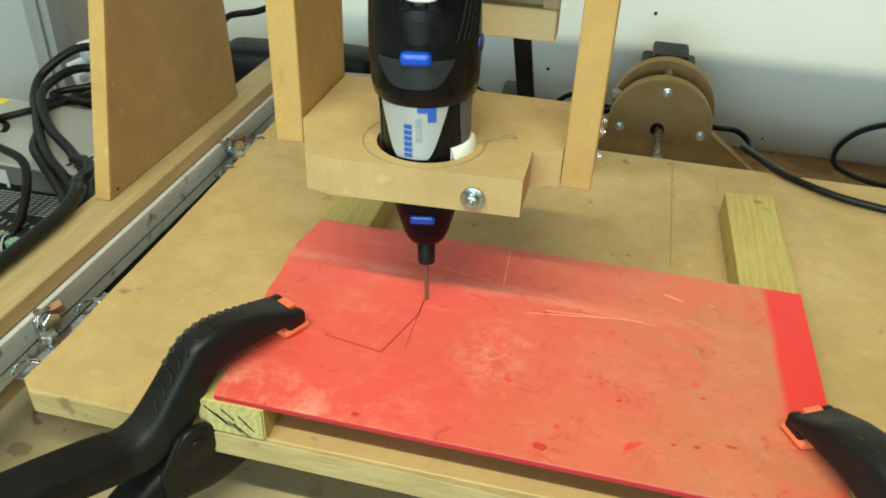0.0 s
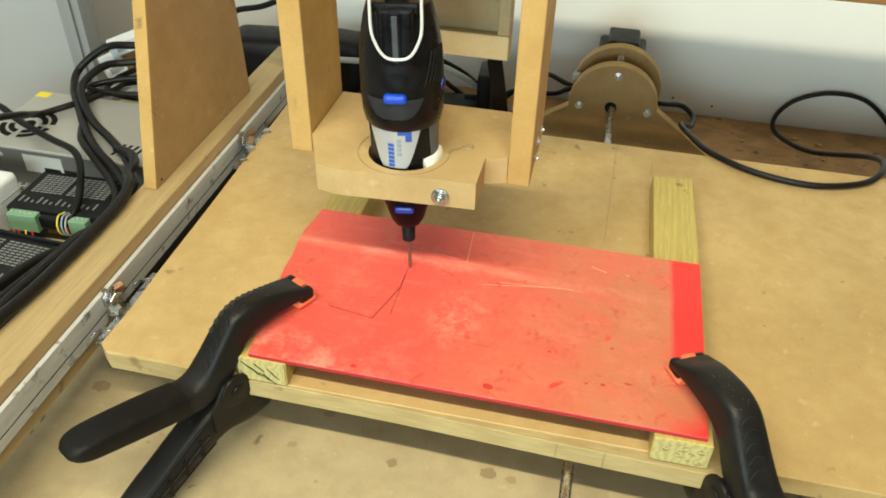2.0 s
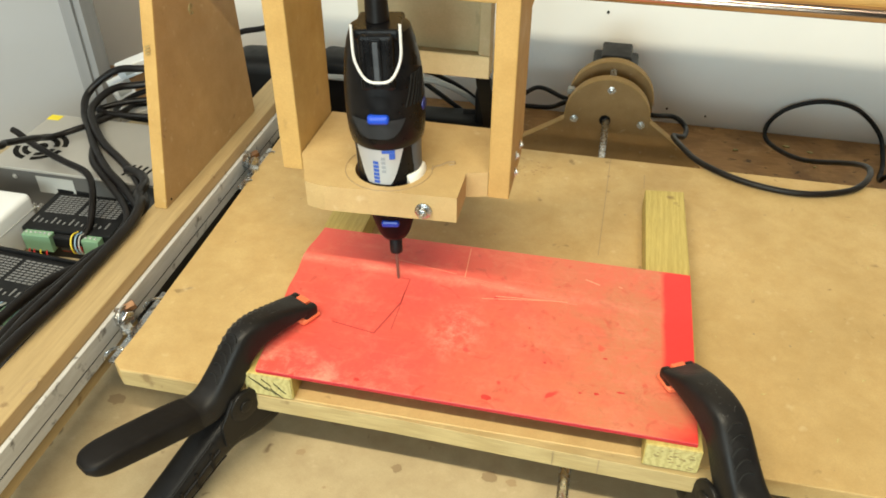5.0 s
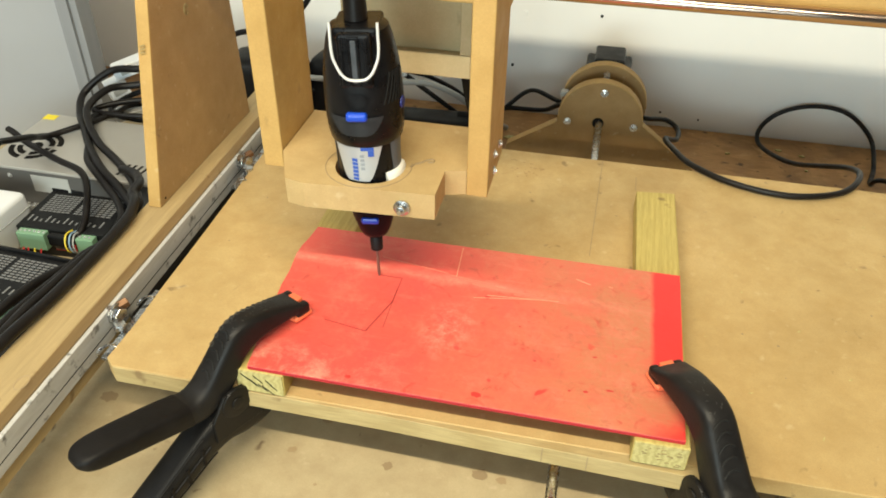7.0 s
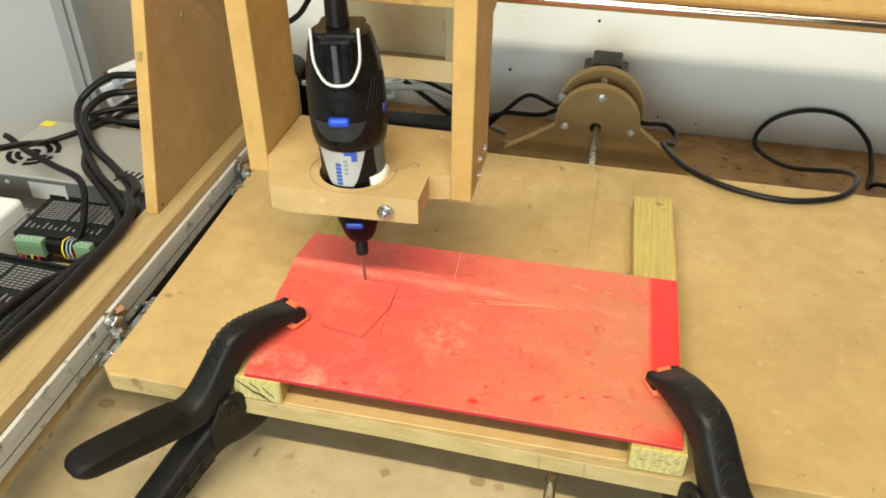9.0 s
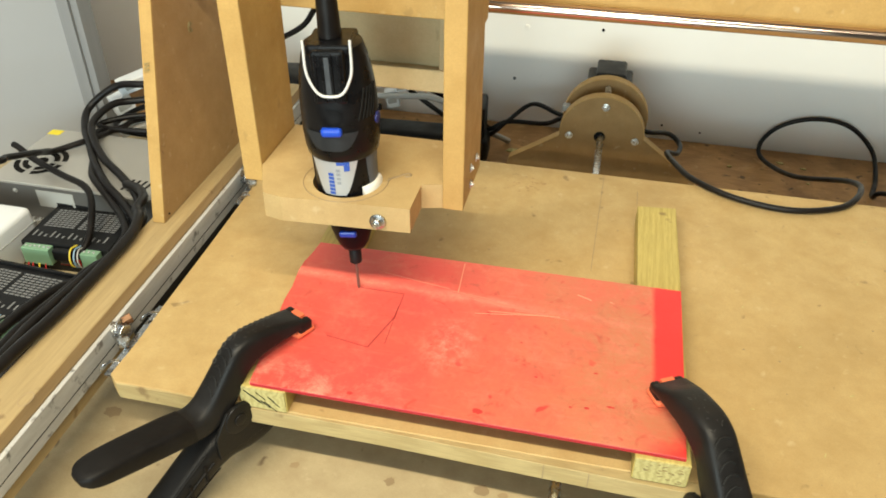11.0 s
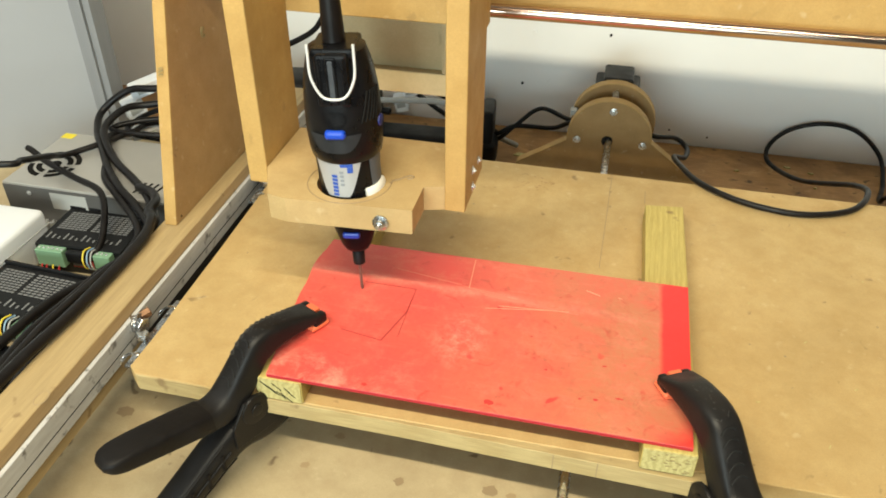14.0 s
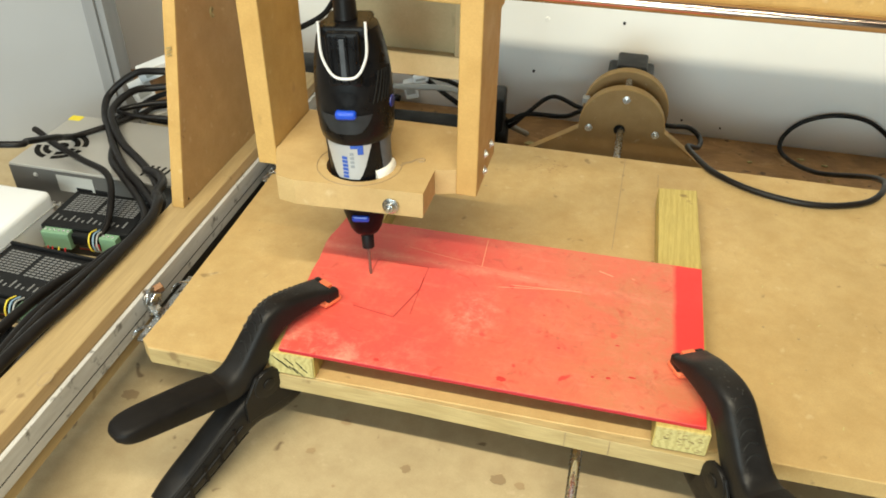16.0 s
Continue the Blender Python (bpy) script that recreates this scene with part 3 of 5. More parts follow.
    bmesh.ops.rotate(bm, verts=bm.verts, cent=(0, 0, 0), matrix=Matrix.Rotation(radians(-90), 3, "X"))
    bmesh.ops.translate(bm, verts=bm.verts, vec=(0.2185, 0, 0.0484))
    part("lead_screw", bm, M_DARKSTEEL, m, "grey threaded steel rod", True)
    return m


build_motor_mount()


# ---- what slides: bed, battens, sheet, clamps ----
BED_TOP, BED_LOW = 0.0738, 0.0588


def build_bed():
    b = root("sliding_bed", (0.2, 0.19, BED_LOW), "tan fibreboard machine bed sliding on side rails", "machine bed")
    pts = [(-0.1095, -0.001), (0.60, 0.004), (0.60, 0.387), (-0.1275, 0.387), (-0.1232, 0.264), (-0.1203, 0.170), (-0.1185, 0.088), (-0.1168, 0.045), (-0.1175, 0.006)]
    part("board", prism(pts, "z", BED_LOW, BED_TOP, 0.0008), M_BED, b, "tan fibreboard with scuffs and pencil lines")
    part("front_edge", prism([(-0.1085, -0.0016), (0.100, -0.0022), (0.220, -0.0052), (0.3120, -0.0072), (0.3120, 0.0030), (-0.1085, -0.0004)], "z", BED_LOW - 0.0006, BED_TOP - 0.0006, 0.0005), M_EDGE, b, "pale sawn front edge strip")
    # shade of the gap painted as a black strip along the bed
    part("gap_floor_strip", prism([(-0.1370, 0.064), (-0.1100, 0.064), (-0.1160, 0.380), (-0.1410, 0.380)], "z", 0.0330, 0.0500, 0.0006), M_GAPSHADE, b, "black strip under the bed's edge, for the shade in the gap")
    for y in (0.0487, 0.292):
        carriage = part("roller_bracket", box(-0.1240 - (y - 0.0487) * 0.03, -0.1165 - (y - 0.0487) * 0.03, y - 0.042, y + 0.040, 0.0690, 0.0714, 0.0005), M_ZINC, b, "zinc-plated bracket of the slide")
        bm = rod((-0.1395, y, 0.0765), (-0.1345, y - 0.0006, 0.0770), 0.0078, 6, bevel=0.0006)
        rod((-0.1344, y, 0.0770), (-0.1328, y, 0.0771), 0.0088, 22, bm, bevel=0.0003)
        part("hex_bolt", bm, M_ZINC, carriage, "zinc hex bolt with washer")
        bm = rod((-0.1327, y - 0.0015, 0.0770), (-0.1275, y - 0.0025, 0.0772), 0.0070, 6, bevel=0.0006)
        part("hex_nut", bm, M_ZINC, carriage)
        bm = rod((-0.1350, y + 0.0050, 0.0800), (-0.1300, y + 0.0115, 0.0815), 0.0042, 6, bevel=0.0006)
        part("bolt_end", bm, M_RUST, carriage, "brown rusted bolt end")
        part("hex_nut", rod((-0.1265, y - 0.0105, 0.0720), (-0.1255, y - 0.0100, 0.0775), 0.0052, 6, bevel=0.0006), M_ZINC, carriage)
        for k in (-0.034, 0.024):
            arc = [(-0.1235 + 0.0045 * math.cos(a), y + k + 0.006 * math.cos(a), 0.0705 + 0.0055 * math.sin(a)) for a in [math.pi * j / 6 for j in range(7)]]
            part("spring_eye", tube(arc, 0.0011, 3, 8), M_ZINC, carriage, "", True)
    for (x0, y0), (x1, y1) in (((0.2270, 0.386), (0.2245, 0.215)), ((0.262, 0.360), (0.262, 0.335))):
        part("pencil_line", prism([(x0, y0), (x1, y1), (x1 + 0.0005, y1), (x0 + 0.0005, y0)], "z", BED_TOP - 0.0004, BED_TOP + 0.0003), M_PENCIL, b)
    for x, y in ((0.2085, -0.0050), (0.2385, -0.0056)):
        part("pencil_line", prism([(x, BED_LOW), (x, BED_TOP - 0.001), (x + 0.0006, BED_TOP - 0.001), (x + 0.0006, BED_LOW)], "y", y, y - 0.0005), M_PENCIL, b)
    random.seed(3)
    bm = bmesh.new()
    for k in range(46):
        x, y = random.uniform(-0.10, 0.56), random.uniform(0.01, 0.38)
        if -0.03 < x < 0.31 and y < 0.19:
            continue
        r = random.uniform(0.0004, 0.0013)
        prism([(x + r * math.cos(a), y + r * 0.7 * math.sin(a)) for a in [math.tau * j / 6 for j in range(6)]], "z", BED_TOP - 0.0004, BED_TOP + 0.0002, bm=bm)
    part("flecks", bm, M_PENCIL, b, "dark flecks of dirt", kind="stuff")
    bm = bmesh.new()
    for k in range(26):
        x, y = random.gauss(0.1501, 0.016), random.gauss(0.3488, 0.008)
        r = random.uniform(0.0006, 0.0022)
        turn = random.uniform(0, 3)
        prism([(x + r * random.uniform(0.5, 1.2) * math.cos(a + turn), y + r * random.uniform(0.3, 0.8) * math.sin(a + turn)) for a in [math.tau * j / 8 for j in range(8)]], "z", BED_TOP - 0.0004, BED_TOP + 0.00012 + 0.000004 * k, bm=bm)
    part("smudges", bm, M_SMUDGE, b, "brown glue smudges", kind="stuff")
    bm = bmesh.new()
    for k in range(26):
        x, y, a, l = random.uniform(0.30, 0.55), random.uniform(0.02, 0.34), random.uniform(0, 3), random.uniform(0.001, 0.004)
        dx, dy = l * math.cos(a), l * math.sin(a)
        prism([(x, y), (x + dx, y + dy), (x + dx + 0.0004, y + dy - 0.0005), (x + 0.0006, y - 0.0006)], "z", BED_TOP - 0.0004, BED_TOP + 0.0002, bm=bm)
    part("chips", bm, M_ENDGRAIN, b, "pale wood chips", kind="stuff")
    return b


def build_batten(x_front, x_back, y0, y1, label):
    b = root("batten", ((x_front + x_back) / 2, (y0 + y1) / 2, BED_TOP), label, "batten", "battens under the sheet")
    w = 0.0352
    pts = [(x_front, y0), (x_front + w, y0 + 0.0006), (x_back + w, y1 + 0.004), (x_back, y1)]
    part("stick", prism(pts, "z", BED_TOP + 0.0004, 0.0944, 0.0007), M_BATTEN, b)
    part("end_grain", prism([(x_front + 0.0008, BED_TOP + 0.001), (x_front + w - 0.0008, BED_TOP + 0.001), (x_front + w - 0.0008, 0.0938), (x_front + 0.0008, 0.0938)], "y", y0 - 0.0006, y0 + 0.0012), M_ENDGRAIN, b, "rough pale sawn end grain")
    bm = bmesh.new()
    random.seed(int(x_front * 1000) + 40)
    for k in range(9 if x_front < 0.1 else 22):
        if x_front < 0.1:
            x, z, a = x_front + 0.004 + 0.003 * k, 0.092 - random.uniform(0, 0.010), -0.75
            l = random.uniform(0.006, 0.012)
        else:
            x, z, a, l = x_front + random.uniform(0.003, w - 0.006), random.uniform(0.077, 0.092), random.uniform(-0.3, 0.3), random.uniform(0.001, 0.004)
        dx, dz = l * math.cos(a), l * math.sin(a)
        if z + dz < BED_TOP + 0.001:
            dz = BED_TOP + 0.001 - z
        if x + dx > x_front + w - 0.001:
            continue
        prism([(x, z), (x + dx, z + dz), (x + dx, z + dz - 0.0006), (x, z - 0.0007)], "y", y0 - 0.0010, y0 + 0.0005, bm=bm)
    part("saw_marks", bm, M_HOLE if x_front < 0.1 else M_MARK, b, "dark torn saw marks", kind="stuff")
    return b


CUTS = []


def build_sheet():
    s = root("plastic_sheet", (0.0, 0.0, 0.0945), "scuffed red plastic sheet clamped over two battens", "plastic sheet")
    pts = [(0.0, 0.0), (0.297, 0.0), (0.2972, 0.1725), (-0.009, 0.1710), (-0.0105, 0.155), (-0.0128, 0.1417), (-0.0132, 0.130), (-0.0105, 0.1085), (-0.0102, 0.090), (-0.005, 0.045)]
    part("panel", prism(pts, "z", 0.0947, 0.0977, 0.0002), M_SHEET, s)
    part("cut_edge", prism([(0.0008, -0.0004), (0.2966, -0.0004), (0.2966, 0.0006), (0.0008, 0.0006)], "z", 0.0946, 0.0975, 0.0002), M_SHEETEDGE, s, "dark red cut edge")
    z0, z1 = 0.0974, 0.0979

    def line(a, b, w, name, mat, label="", z1=z1):
        (x0, y0), (x1, y1) = a, b
        d = Vector((x1 - x0, y1 - y0)).normalized()
        nx, ny = -d.y * w / 2, d.x * w / 2
        return part(name, prism([(x0 - nx, y0 - ny), (x1 - nx, y1 - ny), (x1 + nx, y1 + ny), (x0 + nx, y0 + ny)], "z", z0, z1), mat, s, label)
    for a, b, w in (((0.0803, 0.1037), (0.0804, 0.0890), 0.0006), ((0.0804, 0.0890), (0.0699, 0.0525), 0.0010), ((0.0699, 0.0525), (0.0365, 0.0580), 0.0006), ((0.0803, 0.1037), (0.0812, 0.0592), 0.0005)):
        line(a, b, w, "engraved_line", M_GROOVE, "dark engraved line")
    # pieces of the engraved line, hidden in the sheet and raised as the bit passes: up one side, across, and down
    path = [(0.0805, 0.1037 + 0.0029 * k, 0.0805, 0.1066 + 0.0029 * k, 0.55 * (k + 1)) for k in range(5)]
    path += [(0.0805 - 0.0036 * k, 0.1184, 0.0769 - 0.0036 * k, 0.1184, 2.80 + 0.78 * (k + 1)) for k in range(12)]
    path += [(0.0373, 0.1184 - 0.0030 * k, 0.0373, 0.1154 - 0.0030 * k, 12.3 + 0.60 * (k + 1)) for k in range(6)]
    for x0, y0, x1, y1, when in path:
        CUTS.append((line((x0, y0), (x1, y1), 0.0005, "cut_piece", M_GROOVE), when))
    random.seed(8)
    for x, y, r, squash in ((0.1602, 0.0093, 0.0046, 0.55), (0.1507, 0.1104, 0.0020, 1.0), (0.232, 0.0284, 0.0019, 0.7), (0.2479, 0.0328, 0.0030, 0.35), (0.221, 0.0269, 0.0012, 0.8), (0.0715, 0.006, 0.0022, 0.7), (0.1149, 0.0657, 0.0008, 0.8), (0.195, 0.0500, 0.0014, 0.6), (0.236, 0.0630, 0.0016, 0.5), (0.180, 0.0830, 0.0010, 0.7)):
        ring = [(x + r * random.uniform(0.7, 1.15) * math.cos(a), y + r * squash * random.uniform(0.7, 1.15) * math.sin(a)) for a in [math.tau * k / 14 for k in range(14)]]
        part("rubbed_spot", prism(ring, "z", z0, 0.09776), M_SPOT, s, "deep red spot rubbed through the dull skin")
    for a, b, w in (((0.1201, 0.1688), (0.1222, 0.1304), 0.0007), ((0.2161, 0.1487), (0.2276, 0.1441), 0.0010), ((0.242, 0.1450), (0.245, 0.1440), 0.0009), ((0.150, 0.113), (0.205, 0.118), 0.0006), ((0.140, 0.108), (0.190, 0.1165), 0.0005)):
        line(a, b, w, "scratch", M_SCRATCH, "pale scratch")
    for k, ((x0, y0), (x1, y1), w) in enumerate((((0.128, 0.128), (0.178, 0.121), 0.0012), ((0.136, 0.1245), (0.196, 0.1185), 0.0016), ((0.150, 0.1235), (0.188, 0.1215), 0.0010), ((0.118, 0.131), (0.150, 0.1275), 0.0009), ((0.170, 0.1185), (0.212, 0.1165), 0.0008), ((0.058, 0.142), (0.115, 0.133), 0.0009))):
        line((x0, y0), (x1, y1), w, "scuff", M_SCUFF, "dull pale scuff", 0.09775 + 0.00003 * k)
    return s


def loft(sections, bm=None, sides=20, power=3.2):
    """Sections: centre (s, z), direction angle in degrees, half height, half width. Rounded-rectangle cross-sections in (s, w, z)."""
    bm = bm or bmesh.new()
    rings = []
    for s, z, ang, hh, hw in sections:
        a = radians(ang)
        ns, nz = -math.sin(a), math.cos(a)
        ring = []
        for k in range(sides):
            t = math.tau * k / sides
            c, d = math.cos(t), math.sin(t)
            cc, dd = math.copysign(abs(c) ** (2 / power), c), math.copysign(abs(d) ** (2 / power), d)
            ring.append(bm.verts.new((s + ns * hh * dd, hw * cc, z + nz * hh * dd)))
        rings.append(ring)
    for p, q in zip(rings, rings[1:]):
        for k in range(sides):
            bm.faces.new((p[k], p[(k + 1) % sides], q[(k + 1) % sides], q[k]))
    bm.faces.new(rings[0])
    bm.faces.new(rings[-1])
    return bm


def smooth_sections(rows, per=5):
    out = []
    n = len(rows)
    for i in range(n - 1):
        a, b, c, d = rows[max(i - 1, 0)], rows[i], rows[i + 1], rows[min(i + 2, n - 1)]
        for k in range(per):
            t = k / per
            out.append([0.5 * (2 * q + (r - p) * t + (2 * p - 5 * q + 4 * r - w) * t * t + (3 * q - p - 3 * r + w) * t ** 3) for p, q, r, w in zip(a, b, c, d)])
    return out + [list(rows[-1])]


def arm_loft(rows, sides=28, power=3.9):
    """Rows: s, top, bottom, half widths of back and belly. Upright cross-sections that narrow towards the back."""
    bm = bmesh.new()
    rings = []
    for s, zt, zb, wt, wb in rows:
        ring = []
        for k in range(sides):
            t = math.tau * k / sides
            c, d = math.cos(t), math.sin(t)
            cc, dd = math.copysign(abs(c) ** (2 / power), c), math.copysign(abs(d) ** (2 / power), d)
            ring.append(bm.verts.new((s, cc * (wb + (wt - wb) * (dd + 1) / 2), (zt + zb) / 2 + (zt - zb) / 2 * dd)))
        rings.append(ring)
    for p, q in zip(rings, rings[1:]):
        for k in range(sides):
            bm.faces.new((p[k], p[(k + 1) % sides], q[(k + 1) % sides], q[k]))
    bm.faces.new(rings[0])
    bm.faces.new(rings[-1])
    return bm


def build_clamp(at, angle, label, flip=1, lift=0.0):
    """A spring clamp in its own plane: s along the jaws, w across, z up; the jaw tip is the origin of s."""
    m = Matrix.Translation((at[0], at[1], 0)) @ Matrix.Rotation(radians(angle), 4, "Z")
    c = root("spring_clamp", (at[0], at[1], 0.0977), label, "clamp", "spring clamps on the sheet")

    def put(name, bm, mat, parent, text="", smooth=True):
        if flip < 0:
            for v in bm.verts:
                v.co.y = -v.co.y
        bm.transform(m)
        return part(name, bm, mat, parent, text, smooth)
    # s, top, bottom, half widths of the back and of the belly
    upper = [(-0.0005, 0.1125, 0.1045, 0.0118, 0.0124), (-0.010, 0.1160, 0.1050, 0.0108, 0.0126), (-0.020, 0.1192, 0.1050, 0.0098, 0.0126), (-0.030, 0.1218, 0.1050, 0.0094, 0.0126),
             (-0.040, 0.1238, 0.1040, 0.0092, 0.0126), (-0.048, 0.1242, 0.1015, 0.0092, 0.0126), (-0.055, 0.1228, 0.0970, 0.0092, 0.0126), (-0.060, 0.1202, 0.0910, 0.0094, 0.0127),
             (-0.065, 0.1160, 0.0830, 0.0096, 0.0128), (-0.071, 0.1098, 0.0765, 0.0098, 0.0129), (-0.080, 0.1000, 0.0705, 0.0102, 0.0130), (-0.090, 0.0905, 0.0680, 0.0106, 0.0130),
             (-0.098, 0.0875, 0.0688, 0.0110, 0.0130), (-0.106, 0.0888, 0.0708, 0.0114, 0.0128), (-0.118, 0.0920, 0.0738, 0.0118, 0.0126), (-0.140, 0.0968, 0.0795, 0.0118, 0.0122),
             (-0.160, 0.1005, 0.0852, 0.0116, 0.0120), (-0.170, 0.1012, 0.0882, 0.0110, 0.0113), (-0.176, 0.1004, 0.0908, 0.0090, 0.0092), (-0.1798, 0.0980, 0.0938, 0.0048, 0.0050)]
    upper = [(s + lift * 0.4, zt + lift * min(1.0, (s + 0.18) / 0.07, max(0.0, -s - 0.002) / 0.020), zb, a + lift * 0.5, b) for s, zt, zb, a, b in upper]
    fine_rows = smooth_sections(upper, 4)
    up = put("upper_arm", arm_loft(fine_rows[:53]), M_CLAMP, c, "black nylon arm with ribbed back")
    put("grip", arm_loft([(s, zt + 0.0006, zb - 0.0005, a + 0.0005, b + 0.0005) for s, zt, zb, a, b in fine_rows[51:]]), M_GRIP, c, "matt rubber grip on the handle")
    for w in (-0.0088, 0.0088):
        put("prong", box(-0.006, 0.0060, w - 0.0034, w + 0.0034, 0.1020, 0.1108, 0.0018), M_CLAMP, up)
    lower = [(-0.006, 0.0500, 0, 0.0055, 0.0115), (-0.022, 0.0470, -8, 0.0095, 0.0120), (-0.045, 0.0420, -5, 0.0135, 0.0125), (-0.066, 0.0430, 8, 0.0160, 0.0125),
             (-0.082, 0.0460, 10, 0.0155, 0.0125), (-0.100, 0.0400, 25, 0.0130, 0.0125), (-0.125, 0.0270, 30, 0.0115, 0.0125), (-0.150, 0.0150, 22, 0.0095, 0.0120), (-0.165, 0.0100, 18, 0.0060, 0.0095)]
    lo = put("lower_arm", loft(smooth_sections(lower)), M_CLAMP, c, "black nylon arm with a hollow ribbed handle")
    # ribs of the hollow handle
    for k in range(4):
        s = -0.104 - 0.014 * k
        bm = box(s - 0.0012, s + 0.0012, -0.0135, -0.0122, 0.030 - 0.0072 * k, 0.046 - 0.0072 * k, 0.0004)
        put("rib", bm, M_GRIP, lo, "", False)
    # pivot boss on both cheeks
    for w in (-1, 1):
        bm = rod((-0.071, w * 0.0120, 0.0700), (-0.071, w * 0.0160, 0.0700), 0.0125, 28, bevel=0.0012)
        rod((-0.071, w * 0.0155, 0.0700), (-0.071, w * 0.0172, 0.0700), 0.0050, 18, bm, bevel=0.0006)
        put("pivot_boss", bm, M_CLAMP, c, "round pivot boss")
        put("cheek", prism([(-0.052, 0.044), (-0.056, 0.066), (-0.064, 0.081), (-0.080, 0.081), (-0.092, 0.064), (-0.092, 0.044)], "y", w * 0.0125, w * 0.0150, 0.0006), M_CLAMP, c, "", False)
    # jaw pads, in a swivel notch at the tips
    put("jaw_pad", loft([(0.0086, 0.1000, 0, 0.0018, 0.0104), (0.0070, 0.1008, 0, 0.0026, 0.0122), (-0.006, 0.1008, 0, 0.0026, 0.0122), (-0.008, 0.1005, 0, 0.0022, 0.0115)]), M_ORANGE, c, "orange swivel jaw pad")
    put("jaw_pad", loft([(0.004, 0.0585, 0, 0.0024, 0.0105), (-0.016, 0.0585, 0, 0.0024, 0.0105)]), M_ORANGE, c, "orange swivel jaw pad")
    put("jaw_tab", box(-0.006, 0.0055, -0.0050, 0.0050, 0.1025, 0.1118, 0.0008), M_ORANGE, c, "orange tab in the jaw's notch", False)
    # moulded ridges and dots, set on the arm's back
    def on_back(at_s, f, lift=0.0):
        for p, q in zip(fine_rows, fine_rows[1:]):
            if q[0] <= at_s:
                u = (p[0] - at_s) / (p[0] - q[0])
                s, zt, zb, a, b = [v + (w - v) * u for v, w in zip(p, q)]
                return (s, a * f, (zt + zb) / 2 + (zt - zb) / 2 * (1 - abs(f) ** 5) ** 0.2 + lift)

    for k in range(5):
        at_s = -0.0605 - 0.0052 * k
        put("ridge", tube([on_back(at_s - 0.0022, -0.62), on_back(at_s, -0.30, 0.0001), on_back(at_s + 0.0006, 0.05, 0.0001), on_back(at_s - 0.0006, 0.32)], 0.00075, 4, 8), M_RIDGE, up)
    for k in range(12 if flip > 0 else 0):
        at_s = -0.016 - 0.0048 * k
        c0, ahead = on_back(at_s, 0.60, -0.0001), on_back(at_s + 0.001, 0.60, -0.0001)
        slope = (ahead[2] - c0[2]) / (ahead[0] - c0[0])
        run = 0.0016 / math.hypot(1, slope)
        ring = [(c0[0] + run * math.cos(a), c0[1] + 0.0015 * math.sin(a), c0[2] + run * math.cos(a) * slope) for a in [math.tau * j / 10 for j in range(11)]]
        put("dot", tube(ring, 0.00032, 1, 5), M_DOT, up)
    random.seed(21)
    wear = bmesh.new()
    for k in range(18):
        at_s, f = random.uniform(-0.055, -0.020), random.uniform(-0.7, 0.4)
        tube([on_back(at_s, f), on_back(at_s - random.uniform(0.0006, 0.0016), f + random.uniform(-0.12, 0.12))], random.uniform(0.00008, 0.00018), 1, 5, wear)
    put("wear_marks", wear, M_DOT, up, "pale scuffs on the worn back")
    # edges of the hollow handle
    low_rows = smooth_sections(lower)
    for side in (-0.82, 0.15, 0.82):
        rail = []
        for s, z, a, h, hw in low_rows[24:]:
            rail.append((s - math.sin(radians(a)) * h * side, -hw * (1 - abs(side) ** 3.2) ** (1 / 3.2) - 0.0003, z + math.cos(radians(a)) * h * side))
        put("handle_edge", tube(rail, 0.0011, 1, 7), M_GRIP, lo)
    return c


BED = build_bed()
BATTENS = [build_batten(-0.0088, -0.0145, -0.0012, 0.296, "short greenish treated-timber batten, partly under the sheet"),
           build_batten(0.2655, 0.2608, -0.0035, 0.2995, "yellow-green treated-timber batten sticking out behind the sheet")]
SHEET = build_sheet()
CLAMPS = [build_clamp((0.012, 0.060), 63, "black nylon spring clamp with long handles gripping the sheet"),
          build_clamp((0.2850, 0.051), 119, "black nylon spring clamp holding the sheet's clean end", -1, 0.0045)]


